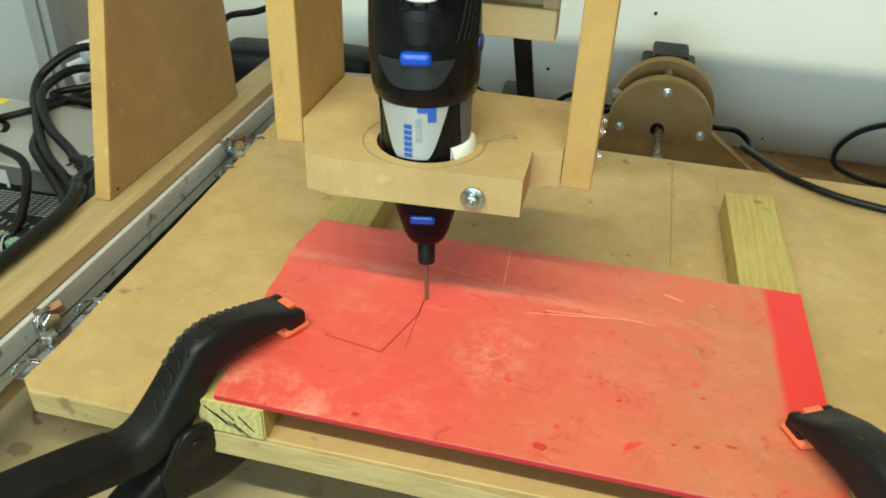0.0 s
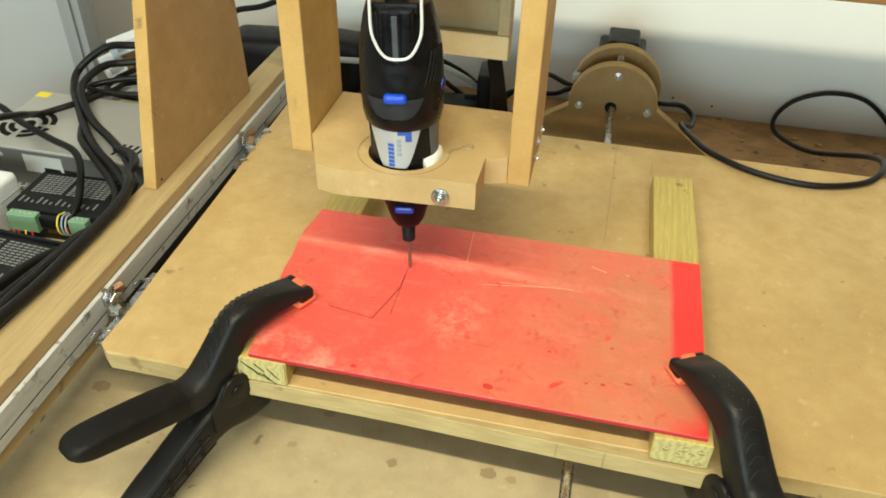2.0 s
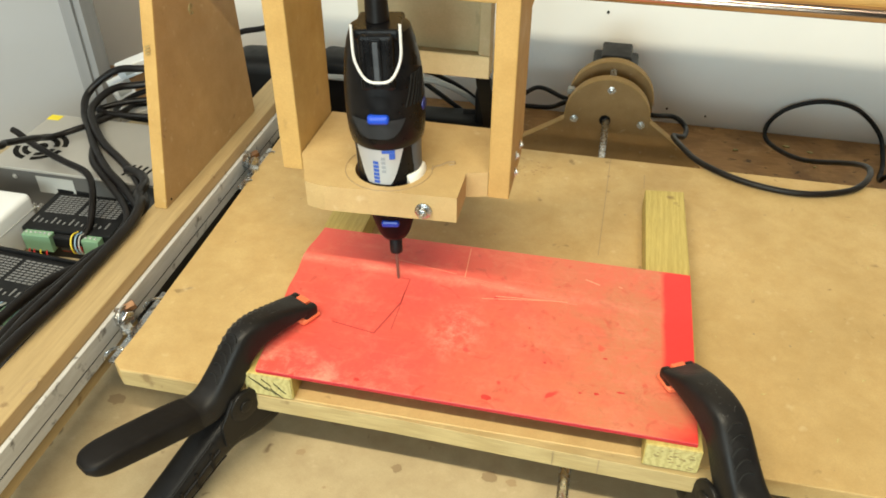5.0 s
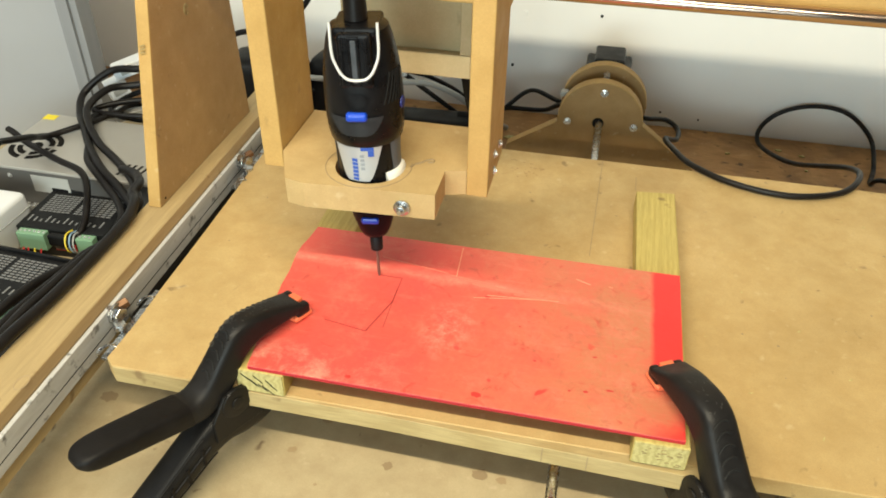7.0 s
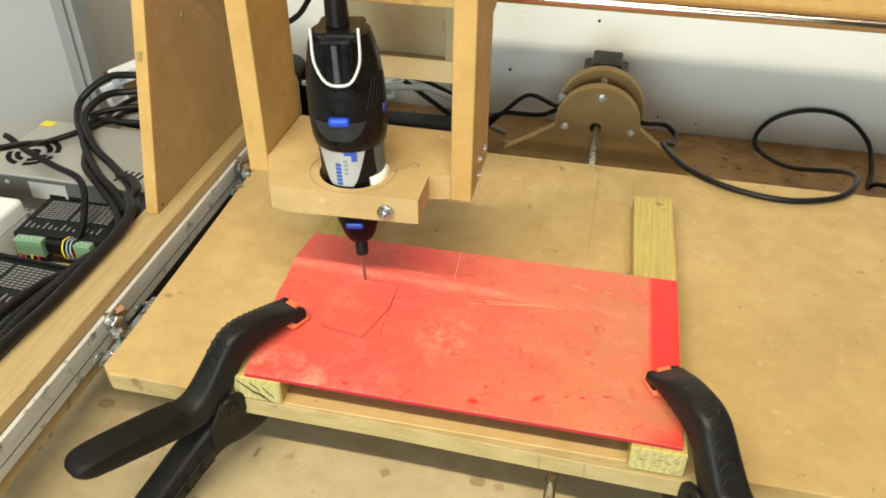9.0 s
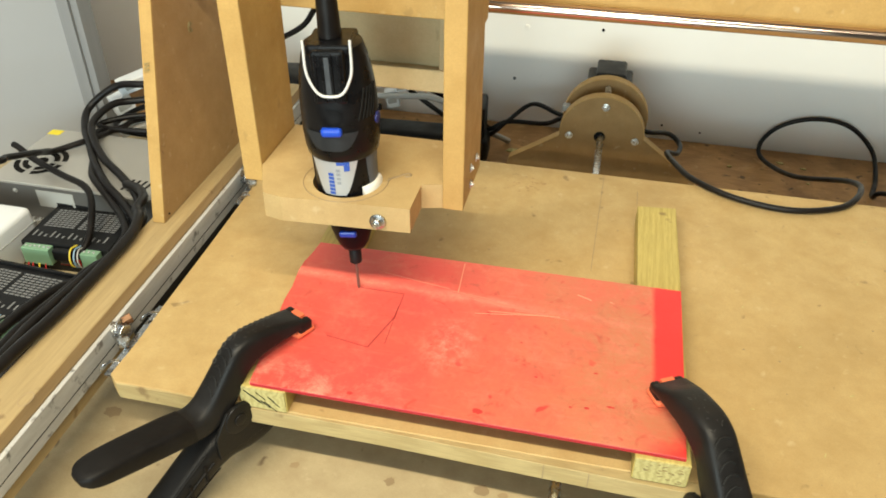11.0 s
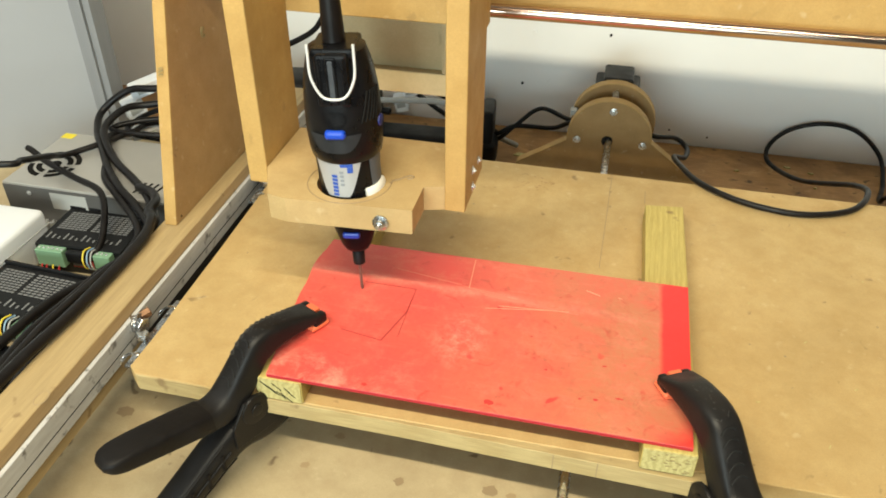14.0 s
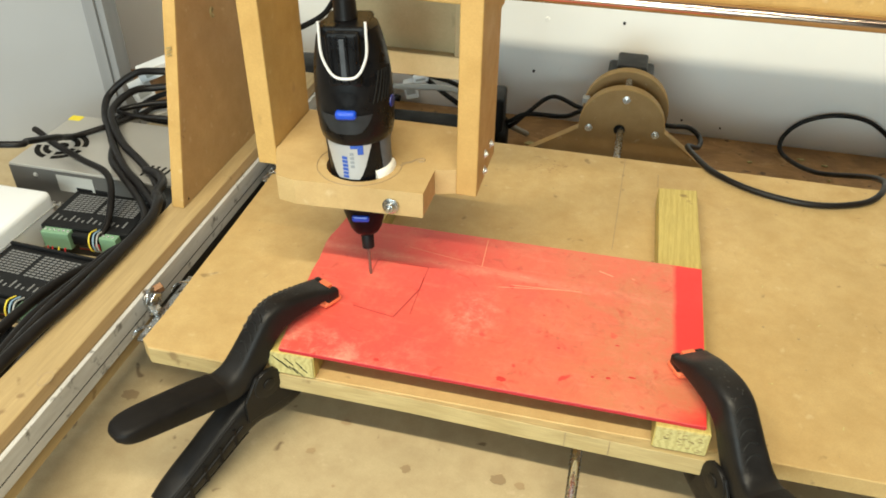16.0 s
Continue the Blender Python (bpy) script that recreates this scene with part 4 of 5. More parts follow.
# ---- what the gantry carries ----
def build_carriage():
    c = root("tool_carriage", (0.06, 0.16, 0.178), "fibreboard tool carriage hanging on the gantry rods", "carriage")
    part("side_plate", box(-0.0265, -0.0108, 0.1240, 0.1925, 0.1840, 0.414, 0.001), M_MDF, c, "orange-brown fibreboard side plate")
    right = part("side_plate", box(0.1290, 0.1445, 0.1240, 0.1925, 0.1800, 0.414, 0.001), M_MDF, c, "orange-brown fibreboard side plate")
    for y, z in ((0.1500, 0.2020), (0.1500, 0.1880), (0.1720, 0.1990)):
        screw("screw", right, (0.1447, y, z), (1, 0, 0), 0.0036, length=0.0020)
    # the shelf with a round hole for the tool, in one ring-and-plate mesh
    out = [(-0.0100, 0.1920), (-0.0100, 0.1235), (0.0058, 0.0872), (0.0200, 0.0840), (0.1135, 0.0893), (0.1135, 0.1225), (0.1285, 0.1235), (0.1285, 0.1920)]
    cx, cy, r, n = 0.0592, 0.1178, 0.0252, 48
    bm = bmesh.new()
    ang = [math.tau * k / n for k in range(n)]

    def rim(a):
        d = Vector((math.cos(a), math.sin(a)))
        best = None
        for (x0, y0), (x1, y1) in zip(out, out[1:] + out[:1]):
            ex, ey = x1 - x0, y1 - y0
            det = d.x * -ey + d.y * ex
            if abs(det) < 1e-9:
                continue
            qx, qy = x0 - cx, y0 - cy
            t = (qx * -ey + qy * ex) / det
            u = (d.x * qy - d.y * qx) / det
            if t > 0 and -1e-6 <= u <= 1 + 1e-6 and (best is None or t < best):
                best = t
        return best
    corners = [math.atan2(y - cy, x - cx) % math.tau for x, y in out]
    ang = sorted({round(a, 6) for a in ang + corners})
    loops = []
    for z in (0.1790, 0.1990):
        inner = [bm.verts.new((cx + r * math.cos(a), cy + r * math.sin(a), z)) for a in ang]
        outer = [bm.verts.new((cx + rim(a) * math.cos(a), cy + rim(a) * math.sin(a), z)) for a in ang]
        loops.append((inner, outer))
    k = len(ang)
    (i0, o0), (i1, o1) = loops
    for a in range(k):
        b = (a + 1) % k
        for quad in ((i0[a], i0[b], o0[b], o0[a]), (i1[a], i1[b], o1[b], o1[a]), (i0[a], i0[b], i1[b], i1[a]), (o0[a], o0[b], o1[b], o1[a])):
            bm.faces.new(quad)
    shelf = part("tool_shelf", bm, M_SHELF, c, "fibreboard shelf bored for the tool")
    # drawn circle and scribbles round the bore
    ringbm = bmesh.new()
    for rr, a0, a1 in ((0.0312, 1.9, 6.6),):
        arc = [(cx - 0.001 + rr * math.cos(a0 + (a1 - a0) * j / 40), cy + rr * math.sin(a0 + (a1 - a0) * j / 40), 0.1991) for j in range(41)]
        tube(arc, 0.00035, 1, 5, ringbm)
    tube([(0.0880, 0.122, 0.1991), (0.0905, 0.127, 0.1991), (0.0935, 0.129, 0.1991), (0.0975, 0.134, 0.1991), (0.1020, 0.136, 0.1991), (0.1025, 0.1325, 0.1991), (0.0990, 0.1310, 0.1991)], 0.0008, 4, 6, ringbm)
    part("pencil_circle", ringbm, M_PENCIL, shelf, "pencil circle round the bore")
    screw("bolt", shelf, (0.0905, 0.0880, 0.1868), (0, -1, 0), 0.0060, "zinc bolt with washer", M_ZINC, length=0.006)
    part("cross_plate", box(-0.0265, 0.1445, 0.1930, 0.2050, 0.2965, 0.414, 0.001), M_MDF, c, "fibreboard cross plate")
    back = part("back_panel", box(-0.004, 0.108, 0.2530, 0.2630, 0.2150, 0.414, 0.001), M_BACK, c, "greyish fibreboard back panel")
    part("frame_bar", box(-0.004, 0.108, 0.2440, 0.2528, 0.2150, 0.2350, 0.001), M_BACK, back)
    part("frame_bar", box(0.0985, 0.108, 0.2440, 0.2528, 0.2352, 0.2920, 0.001), M_BACK, back)
    part("bearing_block", box(-0.004, 0.108, 0.2055, 0.2525, 0.3300, 0.3450, 0.001), M_MDF, c)
    return c


def build_tool():
    t = root("rotary_tool", (0.062, 0.118, 0.0979), "black and silver rotary tool with blue switches, bit on the sheet", "rotary tool")
    cx, cy = 0.0620, 0.1180
    # the tool stands turned a little and leans a little in its shelf
    foot = Vector((cx, cy, 0.0977))
    lean = Matrix.Translation(foot) @ Matrix.Rotation(radians(-1.7), 4, "Y") @ Matrix.Rotation(radians(9), 4, "Z") @ Matrix.Translation(-foot)

    def piece(name, bm, mat, parent, label="", smooth=False):
        bm.transform(lean)
        return part(name, bm, mat, parent, label, smooth)

    # bit, collet nut
    piece("cutter_bit", lathe([(0.0004, 0.0972), (0.0009, 0.0985), (0.0012, 0.1010), (0.0012, 0.1270)], cx, cy, 14), M_BIT, t, "thin steel engraving bit", True)
    piece("collet_nut", lathe([(0.0030, 0.1240), (0.0048, 0.1252), (0.0050, 0.1370), (0.0042, 0.1380), (0.0042, 0.1420)], cx, cy, 16), M_CASE, t, "black collet nut", True)
    nose = piece("nose_cap", lathe([(0.0060, 0.1400), (0.0095, 0.1415), (0.0120, 0.1460), (0.0160, 0.1600), (0.0178, 0.1720), (0.0185, 0.1850)], cx, cy, 32), M_NOSE, t, "black screw-on nose cap", True)
    bm = box(cx - 0.0070, cx + 0.0060, cy - 0.0180, cy - 0.0120, 0.1590, 0.1640, 0.0015)
    piece("lock_button", bm, M_BLUE, t, "blue shaft lock button")
    # lower barrel and body
    piece("barrel", lathe([(0.0185, 0.1850), (0.0222, 0.1860), (0.0225, 0.2150), (0.0232, 0.2300), (0.0232, 0.2340)], cx, cy, 48), M_TOOL, t, "black barrel", True)
    piece("collar", lathe([(0.0226, 0.1900), (0.0258, 0.1900), (0.0258, 0.1995), (0.0250, 0.2020), (0.0240, 0.2032), (0.0226, 0.2036), (0.0226, 0.1900)], cx, cy, 24, a0=radians(308), a1=radians(366)), M_COLLAR, t, "white plastic packing collar", True)

    def shield(a0, a1, z0, z1, r, mat, name, label, taper):
        """A plate wrapped on the barrel, tapering to its foot."""
        b = bmesh.new()
        rows, cols, grid = 12, 12, []
        for i in range(rows + 1):
            f = i / rows
            w = taper(f)
            mid = (a0 + a1) / 2
            grid.append([b.verts.new((cx + r(z0 + (z1 - z0) * f) * math.cos(mid + (j / cols - 0.5) * (a1 - a0) * w), cy + r(z0 + (z1 - z0) * f) * math.sin(mid + (j / cols - 0.5) * (a1 - a0) * w), z0 + (z1 - z0) * f)) for j in range(cols + 1)])
        for p, q in zip(grid, grid[1:]):
            for j in range(cols):
                b.faces.new((p[j], p[j + 1], q[j + 1], q[j]))
        return piece(name, b, mat, t, label, True)

    def r_plate(z):
        return 0.0229 + max(0.0, (z - 0.215)) * 0.055
    shield(radians(210), radians(305), 0.1990, 0.2290, r_plate, M_SILVER, "name_plate", "silver tapering name plate", lambda f: 0.42 + 0.58 * f ** 0.7)
    shield(radians(318), radians(385), 0.1990, 0.2330, r_plate, M_FLASH, "side_flash", "grey side flash", lambda f: 0.75 + 0.25 * f)
    shield(radians(155), radians(205), 0.2000, 0.2330, r_plate, M_FLASH, "side_flash", "grey side flash", lambda f: 0.75 + 0.25 * f)

    # print on the plate: a blue wedge, an upright row of blue bars, a shorter grey one
    def patch(a0, a1, z0, z1, mat, name):
        shield(radians(a0), radians(a1), z0, z1, lambda z: r_plate(z) + 0.00035, mat, name, "", lambda f: 1.0)
    for k, (z0, z1) in enumerate(((0.2003, 0.2023), (0.2031, 0.2052), (0.2060, 0.2082), (0.2090, 0.2112), (0.2120, 0.2142), (0.2150, 0.2172))):
        patch(249, 259, z0, z1, M_BLUEINK, "print_bar")
    for k in range(4):
        patch(264, 271, 0.2085 + 0.0033 * k, 0.2107 + 0.0033 * k, M_GREYINK, "print_bar")
    patch(266, 288, 0.2238, 0.2262, M_BLUEINK, "print_wedge")
    patch(278, 288, 0.2190, 0.2237, M_BLUEINK, "print_wedge")
    for k in range(5):
        patch(243 + 8 * k, 248 + 8 * k, 0.2267, 0.2280, M_BLUEINK, "print_bar")

    body = piece("body", lathe([(0.0238, 0.2260), (0.0252, 0.2275), (0.0263, 0.2330), (0.0270, 0.2450), (0.0268, 0.2600), (0.0262, 0.2720), (0.0246, 0.2840), (0.0222, 0.2960), (0.0196, 0.3040), (0.0150, 0.3060)], cx, cy, 56, squash=0.98), M_TOOL, t, "black overmoulded motor body", True)
    # switch above its saddle; the dish's sheen is put into a grey patch
    shield(radians(222), radians(306), 0.2365, 0.2500, lambda z: 0.0273, M_SADDLE, "switch_saddle", "grey crescent for the sheen of the dished saddle", lambda f: 0.35 + 0.65 * f ** 0.5)
    piece("slide_switch", box(cx - 0.0088, cx + 0.0056, cy - 0.0294, cy - 0.0225, 0.2476, 0.2540, 0.0024, 4), M_BLUE, body, "bright blue slide switch")
    piece("side_button", rod((cx + 0.0240, cy - 0.0040, 0.2520), (cx + 0.0273, cy - 0.0047, 0.2520), 0.0044, 18, bevel=0.0008), M_BLUEDARK, body, "blue side button", True)
    for k in range(5):
        a = radians(314 + 7 * k)
        b = bmesh.new()
        tube([(cx + rr * math.cos(a + d), cy + rr * math.sin(a + d), z) for rr, z, d in ((0.0268, 0.257, -0.10), (0.0265, 0.266, 0.02), (0.0258, 0.278, 0.16))], 0.0008, 4, 6, b)
        piece("vent_slot", b, M_HOLE, body, "", True)
    b = box(cx - 0.0110, cx + 0.0110, cy - 0.0255, cy - 0.0140, 0.2700, 0.3062, 0.0022)
    box(cx - 0.0036, cx + 0.0036, cy - 0.0266, cy - 0.0245, 0.2720, 0.3050, 0.0008, bm=b)
    piece("front_ridge", b, M_TOOL, body)
    # bluish sheen of the groove, painted as a grey strip
    piece("ridge_sheen", box(cx - 0.0018, cx + 0.0018, cy - 0.0272, cy - 0.0260, 0.2745, 0.3030, 0.0005), M_TOOLGREY, body, "dark grey strip for the sheen in the ridge's groove")
    for dx in (-0.0078, 0.0078):
        piece("ridge_rib", box(cx + dx - 0.0009, cx + dx + 0.0009, cy - 0.0264, cy - 0.0250, 0.2735, 0.3045, 0.0005), M_TOOL, body)
    shield(radians(252), radians(284), 0.2570, 0.2668, lambda z: 0.0273 - 0.05 * (z - 0.2570), M_TOOL, "finger_dimple", "smooth finger dimple", lambda f: max(0.05, math.sin(math.pi * (0.04 + 0.92 * f))) ** 0.5)
    piece("top_cap", box(cx - 0.0150, cx + 0.0150, cy - 0.0200, cy + 0.0150, 0.3010, 0.3080, 0.0022), M_TOOL, body)
    # hanger: a white wire bail from ear to ear
    pts = []
    for j in range(21):
        u = -1 + 2 * j / 20
        x = cx + 0.0010 + 0.0150 * math.copysign(min(1, abs(u) * 1.35) ** 0.8, u)
        z = 0.2772 + 0.0365 * abs(u) ** 2.6
        pts.append((x, cy - 0.0283 + 0.0035 * abs(u) ** 2, z))
    piece("hanger", tube(pts, 0.00095, 2, 8), M_WIRE, t, "white wire hanging bail", True)
    # cable with its ribbed sleeve
    piece("cord_sleeve", lathe([(0.0078, 0.3085), (0.0075, 0.3180), (0.0066, 0.3400), (0.0056, 0.3750)], cx - 0.001, cy - 0.002, 20), M_CABLE, t, "black cord sleeve", True)
    piece("cord", tube([(cx - 0.001, cy - 0.002, 0.370), (cx - 0.002, cy - 0.004, 0.40), (cx - 0.004, cy, 0.45), (cx + 0.01, cy + 0.02, 0.52)], 0.0036, 6, 10), M_CABLE, t, "black mains cord", True)
    return t


CARRIAGE = build_carriage()
TOOL = build_tool()


# ---- electronics beside the frame ----
def build_power_supply():
    p = root("power_supply", (-0.315, 0.315, 0.0), "grey metal-cased power supply with a fan grille", "power supply")
    part("case", box(-0.424, -0.1920, 0.2570, 0.3760, 0.0015, 0.0560, 0.0012), M_GALV, p, "dull galvanised case")
    cx, cy = -0.3900, 0.3035
    bm = bmesh.new()
    for r in (0.0255, 0.0165):
        for q in range(4):
            a0, a1 = math.tau * q / 4 + 0.16, math.tau * (q + 1) / 4 - 0.16
            arc = [a0 + (a1 - a0) * j / 8 for j in range(9)]
            ring = [(cx + (r + 0.0034) * math.cos(a), cy + (r + 0.0034) * math.sin(a)) for a in arc] + [(cx + (r - 0.0026) * math.cos(a), cy + (r - 0.0026) * math.sin(a)) for a in reversed(arc)]
            prism(ring, "z", 0.0557, 0.0564, bm=bm)
    prism([(cx + 0.0075 * math.cos(a), cy + 0.0075 * math.sin(a)) for a in [math.tau * j / 14 for j in range(14)]], "z", 0.0557, 0.0564, bm=bm)
    part("fan_grille", bm, M_HOLE, p, "dark fan slots")
    for k in range(4):
        x = -0.272 + 0.0075 * k
        part("vent_slot", prism([(x, 0.268), (x + 0.003, 0.268), (x + 0.006, 0.290), (x + 0.003, 0.290)], "z", 0.0557, 0.0563), M_HOLE, p)
    part("warning_label", box(-0.4235, -0.408, 0.362, 0.373, 0.0557, 0.0564), M_YELLOW, p, "small yellow warning label")
    # thin dark sheet that paints the case's front as shaded
    part("front_shade", box(-0.4236, -0.1924, 0.2560, 0.2569, 0.0020, 0.0535, 0.0003), M_PSUFRONT, p, "dark sheet over the front, its grey standing in for shade")
    part("rating_label", box(-0.366, -0.322, 0.2552, 0.2559, 0.030, 0.050), M_GREYCABLE, p, "pale rating label")
    for k in range(9):
        part("terminal", box(-0.392 + 0.009 * k, -0.386 + 0.009 * k, 0.2495, 0.2558, 0.004, 0.014, 0.0008), M_STEEL, p)
    for x in (-0.392, -0.300, -0.21):
        screw("screw", p, (x, 0.2558, 0.046), (0, -1, 0), 0.0028, length=0.0018)


build_power_supply()


def build_driver(place, label):
    d = root("stepper_driver", (0, 0, 0), label, "motor driver", "stepper drivers")
    w, dp, h = 0.096, 0.066, 0.034
    body = part("case", box(-w / 2, w / 2, -dp / 2, dp / 2, 0.0005, h, 0.0012), M_CASE, d, "black heat-sink case")
    for k in range(9):
        part("fin", box(-w / 2 - 0.003, -w / 2, -dp / 2 + 0.004 + 0.0068 * k, -dp / 2 + 0.0066 + 0.0068 * k, 0.002, h - 0.004), M_CASE, body)
    part("flange", box(-w / 2, w / 2, dp / 2, dp / 2 + 0.003, 0.0005, h + 0.003, 0.0005), M_CASE, d)
    # print of a settings table, too small to read: rows of bars
    bm = bmesh.new()
    for block, (bx0, bx1) in enumerate(((-0.040, -0.006), (-0.002, 0.040))):
        for row in range(9):
            yy = -0.004 + 0.0036 * row
            n = 7
            for col in range(n):
                xa = bx0 + (bx1 - bx0) * col / n
                xb = xa + (bx1 - bx0) / n * 0.78
                prism([(xa, yy), (xb, yy), (xb, yy + 0.0018), (xa, yy + 0.0018)], "z", h - 0.0003, h + 0.00025, bm=bm)
    for col in range(13):
        xa = -0.042 + 0.0065 * col
        prism([(xa, -0.022), (xa + 0.0018, -0.022), (xa + 0.0018, -0.012 - 0.003 * (col % 3)), (xa, -0.012 - 0.003 * (col % 3))], "z", h - 0.0003, h + 0.00025, bm=bm)
    part("printed_table", bm, M_WHITEPRINT, d, "white printed settings table", kind="stuff")
    for x0, x1 in ((-0.042, -0.012), (0.022, 0.040)):
        plug = part("terminal_plug", box(x0, x1, -dp / 2 - 0.010, -dp / 2 - 0.0003, 0.014, h - 0.001, 0.0008), M_GREEN, d, "green screw terminal plug")
        for k in range(int((x1 - x0) / 0.005)):
            part("terminal_screw", rod((x0 + 0.003 + 0.005 * k, -dp / 2 - 0.005, h - 0.0012), (x0 + 0.003 + 0.005 * k, -dp / 2 - 0.005, h - 0.0004), 0.0014, 8), M_STEEL, plug)
    part("setting_switch", box(-0.009, 0.014, -dp / 2 - 0.002, -dp / 2 - 0.0003, 0.010, 0.018, 0.0004), M_REDWIRE, d, "red switch block")
    part("setting_toggles", box(-0.008, 0.013, -dp / 2 - 0.0032, -dp / 2 - 0.0018, 0.0125, 0.0155, 0.0004), M_WHITEPRINT, d)
    part("plug_cover", box(-0.0095, 0.0120, -dp / 2 - 0.0090, -dp / 2 - 0.0022, 0.0195, h - 0.001, 0.002), M_CASE, d)
    for k, (x, mat) in enumerate(((-0.038, M_REDWIRE), (-0.033, M_REDWIRE), (-0.026, M_YELLOWWIRE), (-0.019, M_REDWIRE), (0.0145, M_YELLOWWIRE), (0.019, M_BLUEWIRE), (0.023, M_GREYCABLE))):
        if x < 0:
            pts = [(x, -dp / 2 - 0.009, 0.016), (x, -dp / 2 - 0.0115, 0.013), (x + 0.002, -dp / 2 - 0.013, 0.004)]
        else:
            pts = [(x, -dp / 2 - 0.009, 0.016), (x + 0.001, -dp / 2 - 0.0155, 0.022), (x - 0.001, -dp / 2 - 0.014, 0.030), (x - 0.002, -dp / 2 - 0.007, 0.036), (x - 0.001, -dp / 2 + 0.002, 0.0345)]
        part("wire", tube(pts, 0.0008, 5, 7), mat, d, "", True)
    d.matrix_basis = place
    return d


DRIVER = build_driver(pose(-0.2945, 0.2235, 0, 0, 0, 2.5), "black stepper driver with green plugs and coloured wires")
copy_thing(DRIVER, pose(-0.300, 0.1150, 0, 0, 0, -3.0))
copy_thing(DRIVER, pose(-0.305, 0.0120, 0, 0, 0, -4.0))


def build_white_box():
    b = root("switch_box", (-0.41, 0.165, 0.0), "white plastic switch box with a black knob", "switch box")
    part("enclosure", box(-0.470, -0.3470, 0.118, 0.2223, 0.0005, 0.0530, 0.006, 4), M_WHITEBOX, b, "", True)
    part("lid_seam", box(-0.4706, -0.3464, 0.1174, 0.2229, 0.0350, 0.0358, 0.0002), M_GREYCABLE, b)
    part("knob", lathe([(0.0130, 0.0530), (0.0130, 0.0590), (0.0110, 0.0630), (0.0115, 0.0740), (0.0095, 0.0760)], -0.412, 0.180, 24), M_CASE, b, "black knob", True)
    part("indicator", rod((-0.385, 0.150, 0.0528), (-0.385, 0.150, 0.0542), 0.003, 12), M_REDWIRE, b, "red indicator")


build_white_box()


def cable(name, pts, r, label, mat=None):
    ob = root(name, pts[0], label, "cable", "loose cables")
    part("sheath", tube(pts, r, 8, 10), mat or M_CABLE, ob, "", True)
    return ob


cable("power_cable", [(-0.250, 0.450, 0.100), (-0.324, 0.43, 0.1), (-0.363, 0.425, 0.095), (-0.391, 0.405, 0.073), (-0.378, 0.372, 0.0635), (-0.351, 0.339, 0.0625), (-0.319, 0.300, 0.0625), (-0.284, 0.265, 0.0628), (-0.260, 0.248, 0.0600), (-0.2355, 0.228, 0.0590), (-0.2141, 0.205, 0.0600), (-0.2145, 0.184, 0.0560), (-0.2219, 0.162, 0.0500), (-0.230, 0.140, 0.0500), (-0.2352, 0.1078, 0.0480), (-0.2401, 0.0748, 0.0480), (-0.2423, 0.0411, 0.0480), (-0.236, -0.02, 0.045), (-0.225, -0.09, 0.035)], 0.0043, "thick black cable looping down from behind the upright")
cable("power_cable", [(-0.260, 0.455, 0.085), (-0.336, 0.43, 0.078), (-0.36, 0.41, 0.079), (-0.366, 0.375, 0.073), (-0.349, 0.346, 0.0690), (-0.317, 0.313, 0.0640), (-0.279, 0.284, 0.0640), (-0.247, 0.257, 0.0645), (-0.2255, 0.232, 0.0655), (-0.2075, 0.208, 0.0690), (-0.2035, 0.186, 0.0660), (-0.2085, 0.160, 0.0620), (-0.2165, 0.130, 0.0600), (-0.222, 0.090, 0.0590), (-0.226, 0.040, 0.0580), (-0.222, -0.02, 0.055), (-0.212, -0.10, 0.04)], 0.0043, "thick black cable lying along the side beam")
cable("power_cable", [(-0.262, 0.268, 0.0640), (-0.232, 0.246, 0.0760), (-0.2065, 0.215, 0.0880), (-0.1985, 0.190, 0.0920), (-0.1835, 0.171, 0.0985), (-0.1750, 0.145, 0.0985), (-0.1735, 0.110, 0.0980), (-0.1735, 0.071, 0.0980), (-0.1745, 0.030, 0.0980), (-0.1790, -0.02, 0.0980), (-0.188, -0.10, 0.090)], 0.0046, "thick black cable resting against the upright and beam")
cable("power_cable", [(-0.56, 0.170, 0.1114), (-0.3669, 0.2000, 0.1154), (-0.3569, 0.2250, 0.1075), (-0.3585, 0.2650, 0.0912), (-0.382, 0.315, 0.063), (-0.36, 0.35, 0.062), (-0.348, 0.4, 0.055), (-0.341, 0.43, 0.052), (-0.27, 0.46, 0.05)], 0.0034, "black cable crossing over the power supply")
cable("motor_cable", [(-0.418, 0.302, 0.074), (-0.410, 0.299, 0.073), (-0.387, 0.29, 0.0665), (-0.339, 0.27, 0.064), (-0.300, 0.252, 0.0655), (-0.284, 0.235, 0.056), (-0.272, 0.205, 0.040), (-0.272, 0.186, 0.030)], 0.0036, "black cable plugged into the stepper driver")
cable("power_cable", [(-0.26, 0.46, 0.03), (-0.353, 0.44, 0.034), (-0.357, 0.4, 0.050), (-0.362, 0.37, 0.0605), (-0.339, 0.33, 0.060), (-0.314, 0.285, 0.0605), (-0.290, 0.262, 0.0605), (-0.262, 0.240, 0.0560), (-0.240, 0.220, 0.0560), (-0.222, 0.196, 0.0560), (-0.220, 0.170, 0.052)], 0.0040, "black cable looped on the power supply")
cable("power_cable", [(-0.225, 0.16, 0.036), (-0.252, 0.12, 0.040), (-0.262, 0.07, 0.042), (-0.262, 0.01, 0.040), (-0.240, -0.06, 0.03)], 0.0047, "thick black cable lying along the side beam")

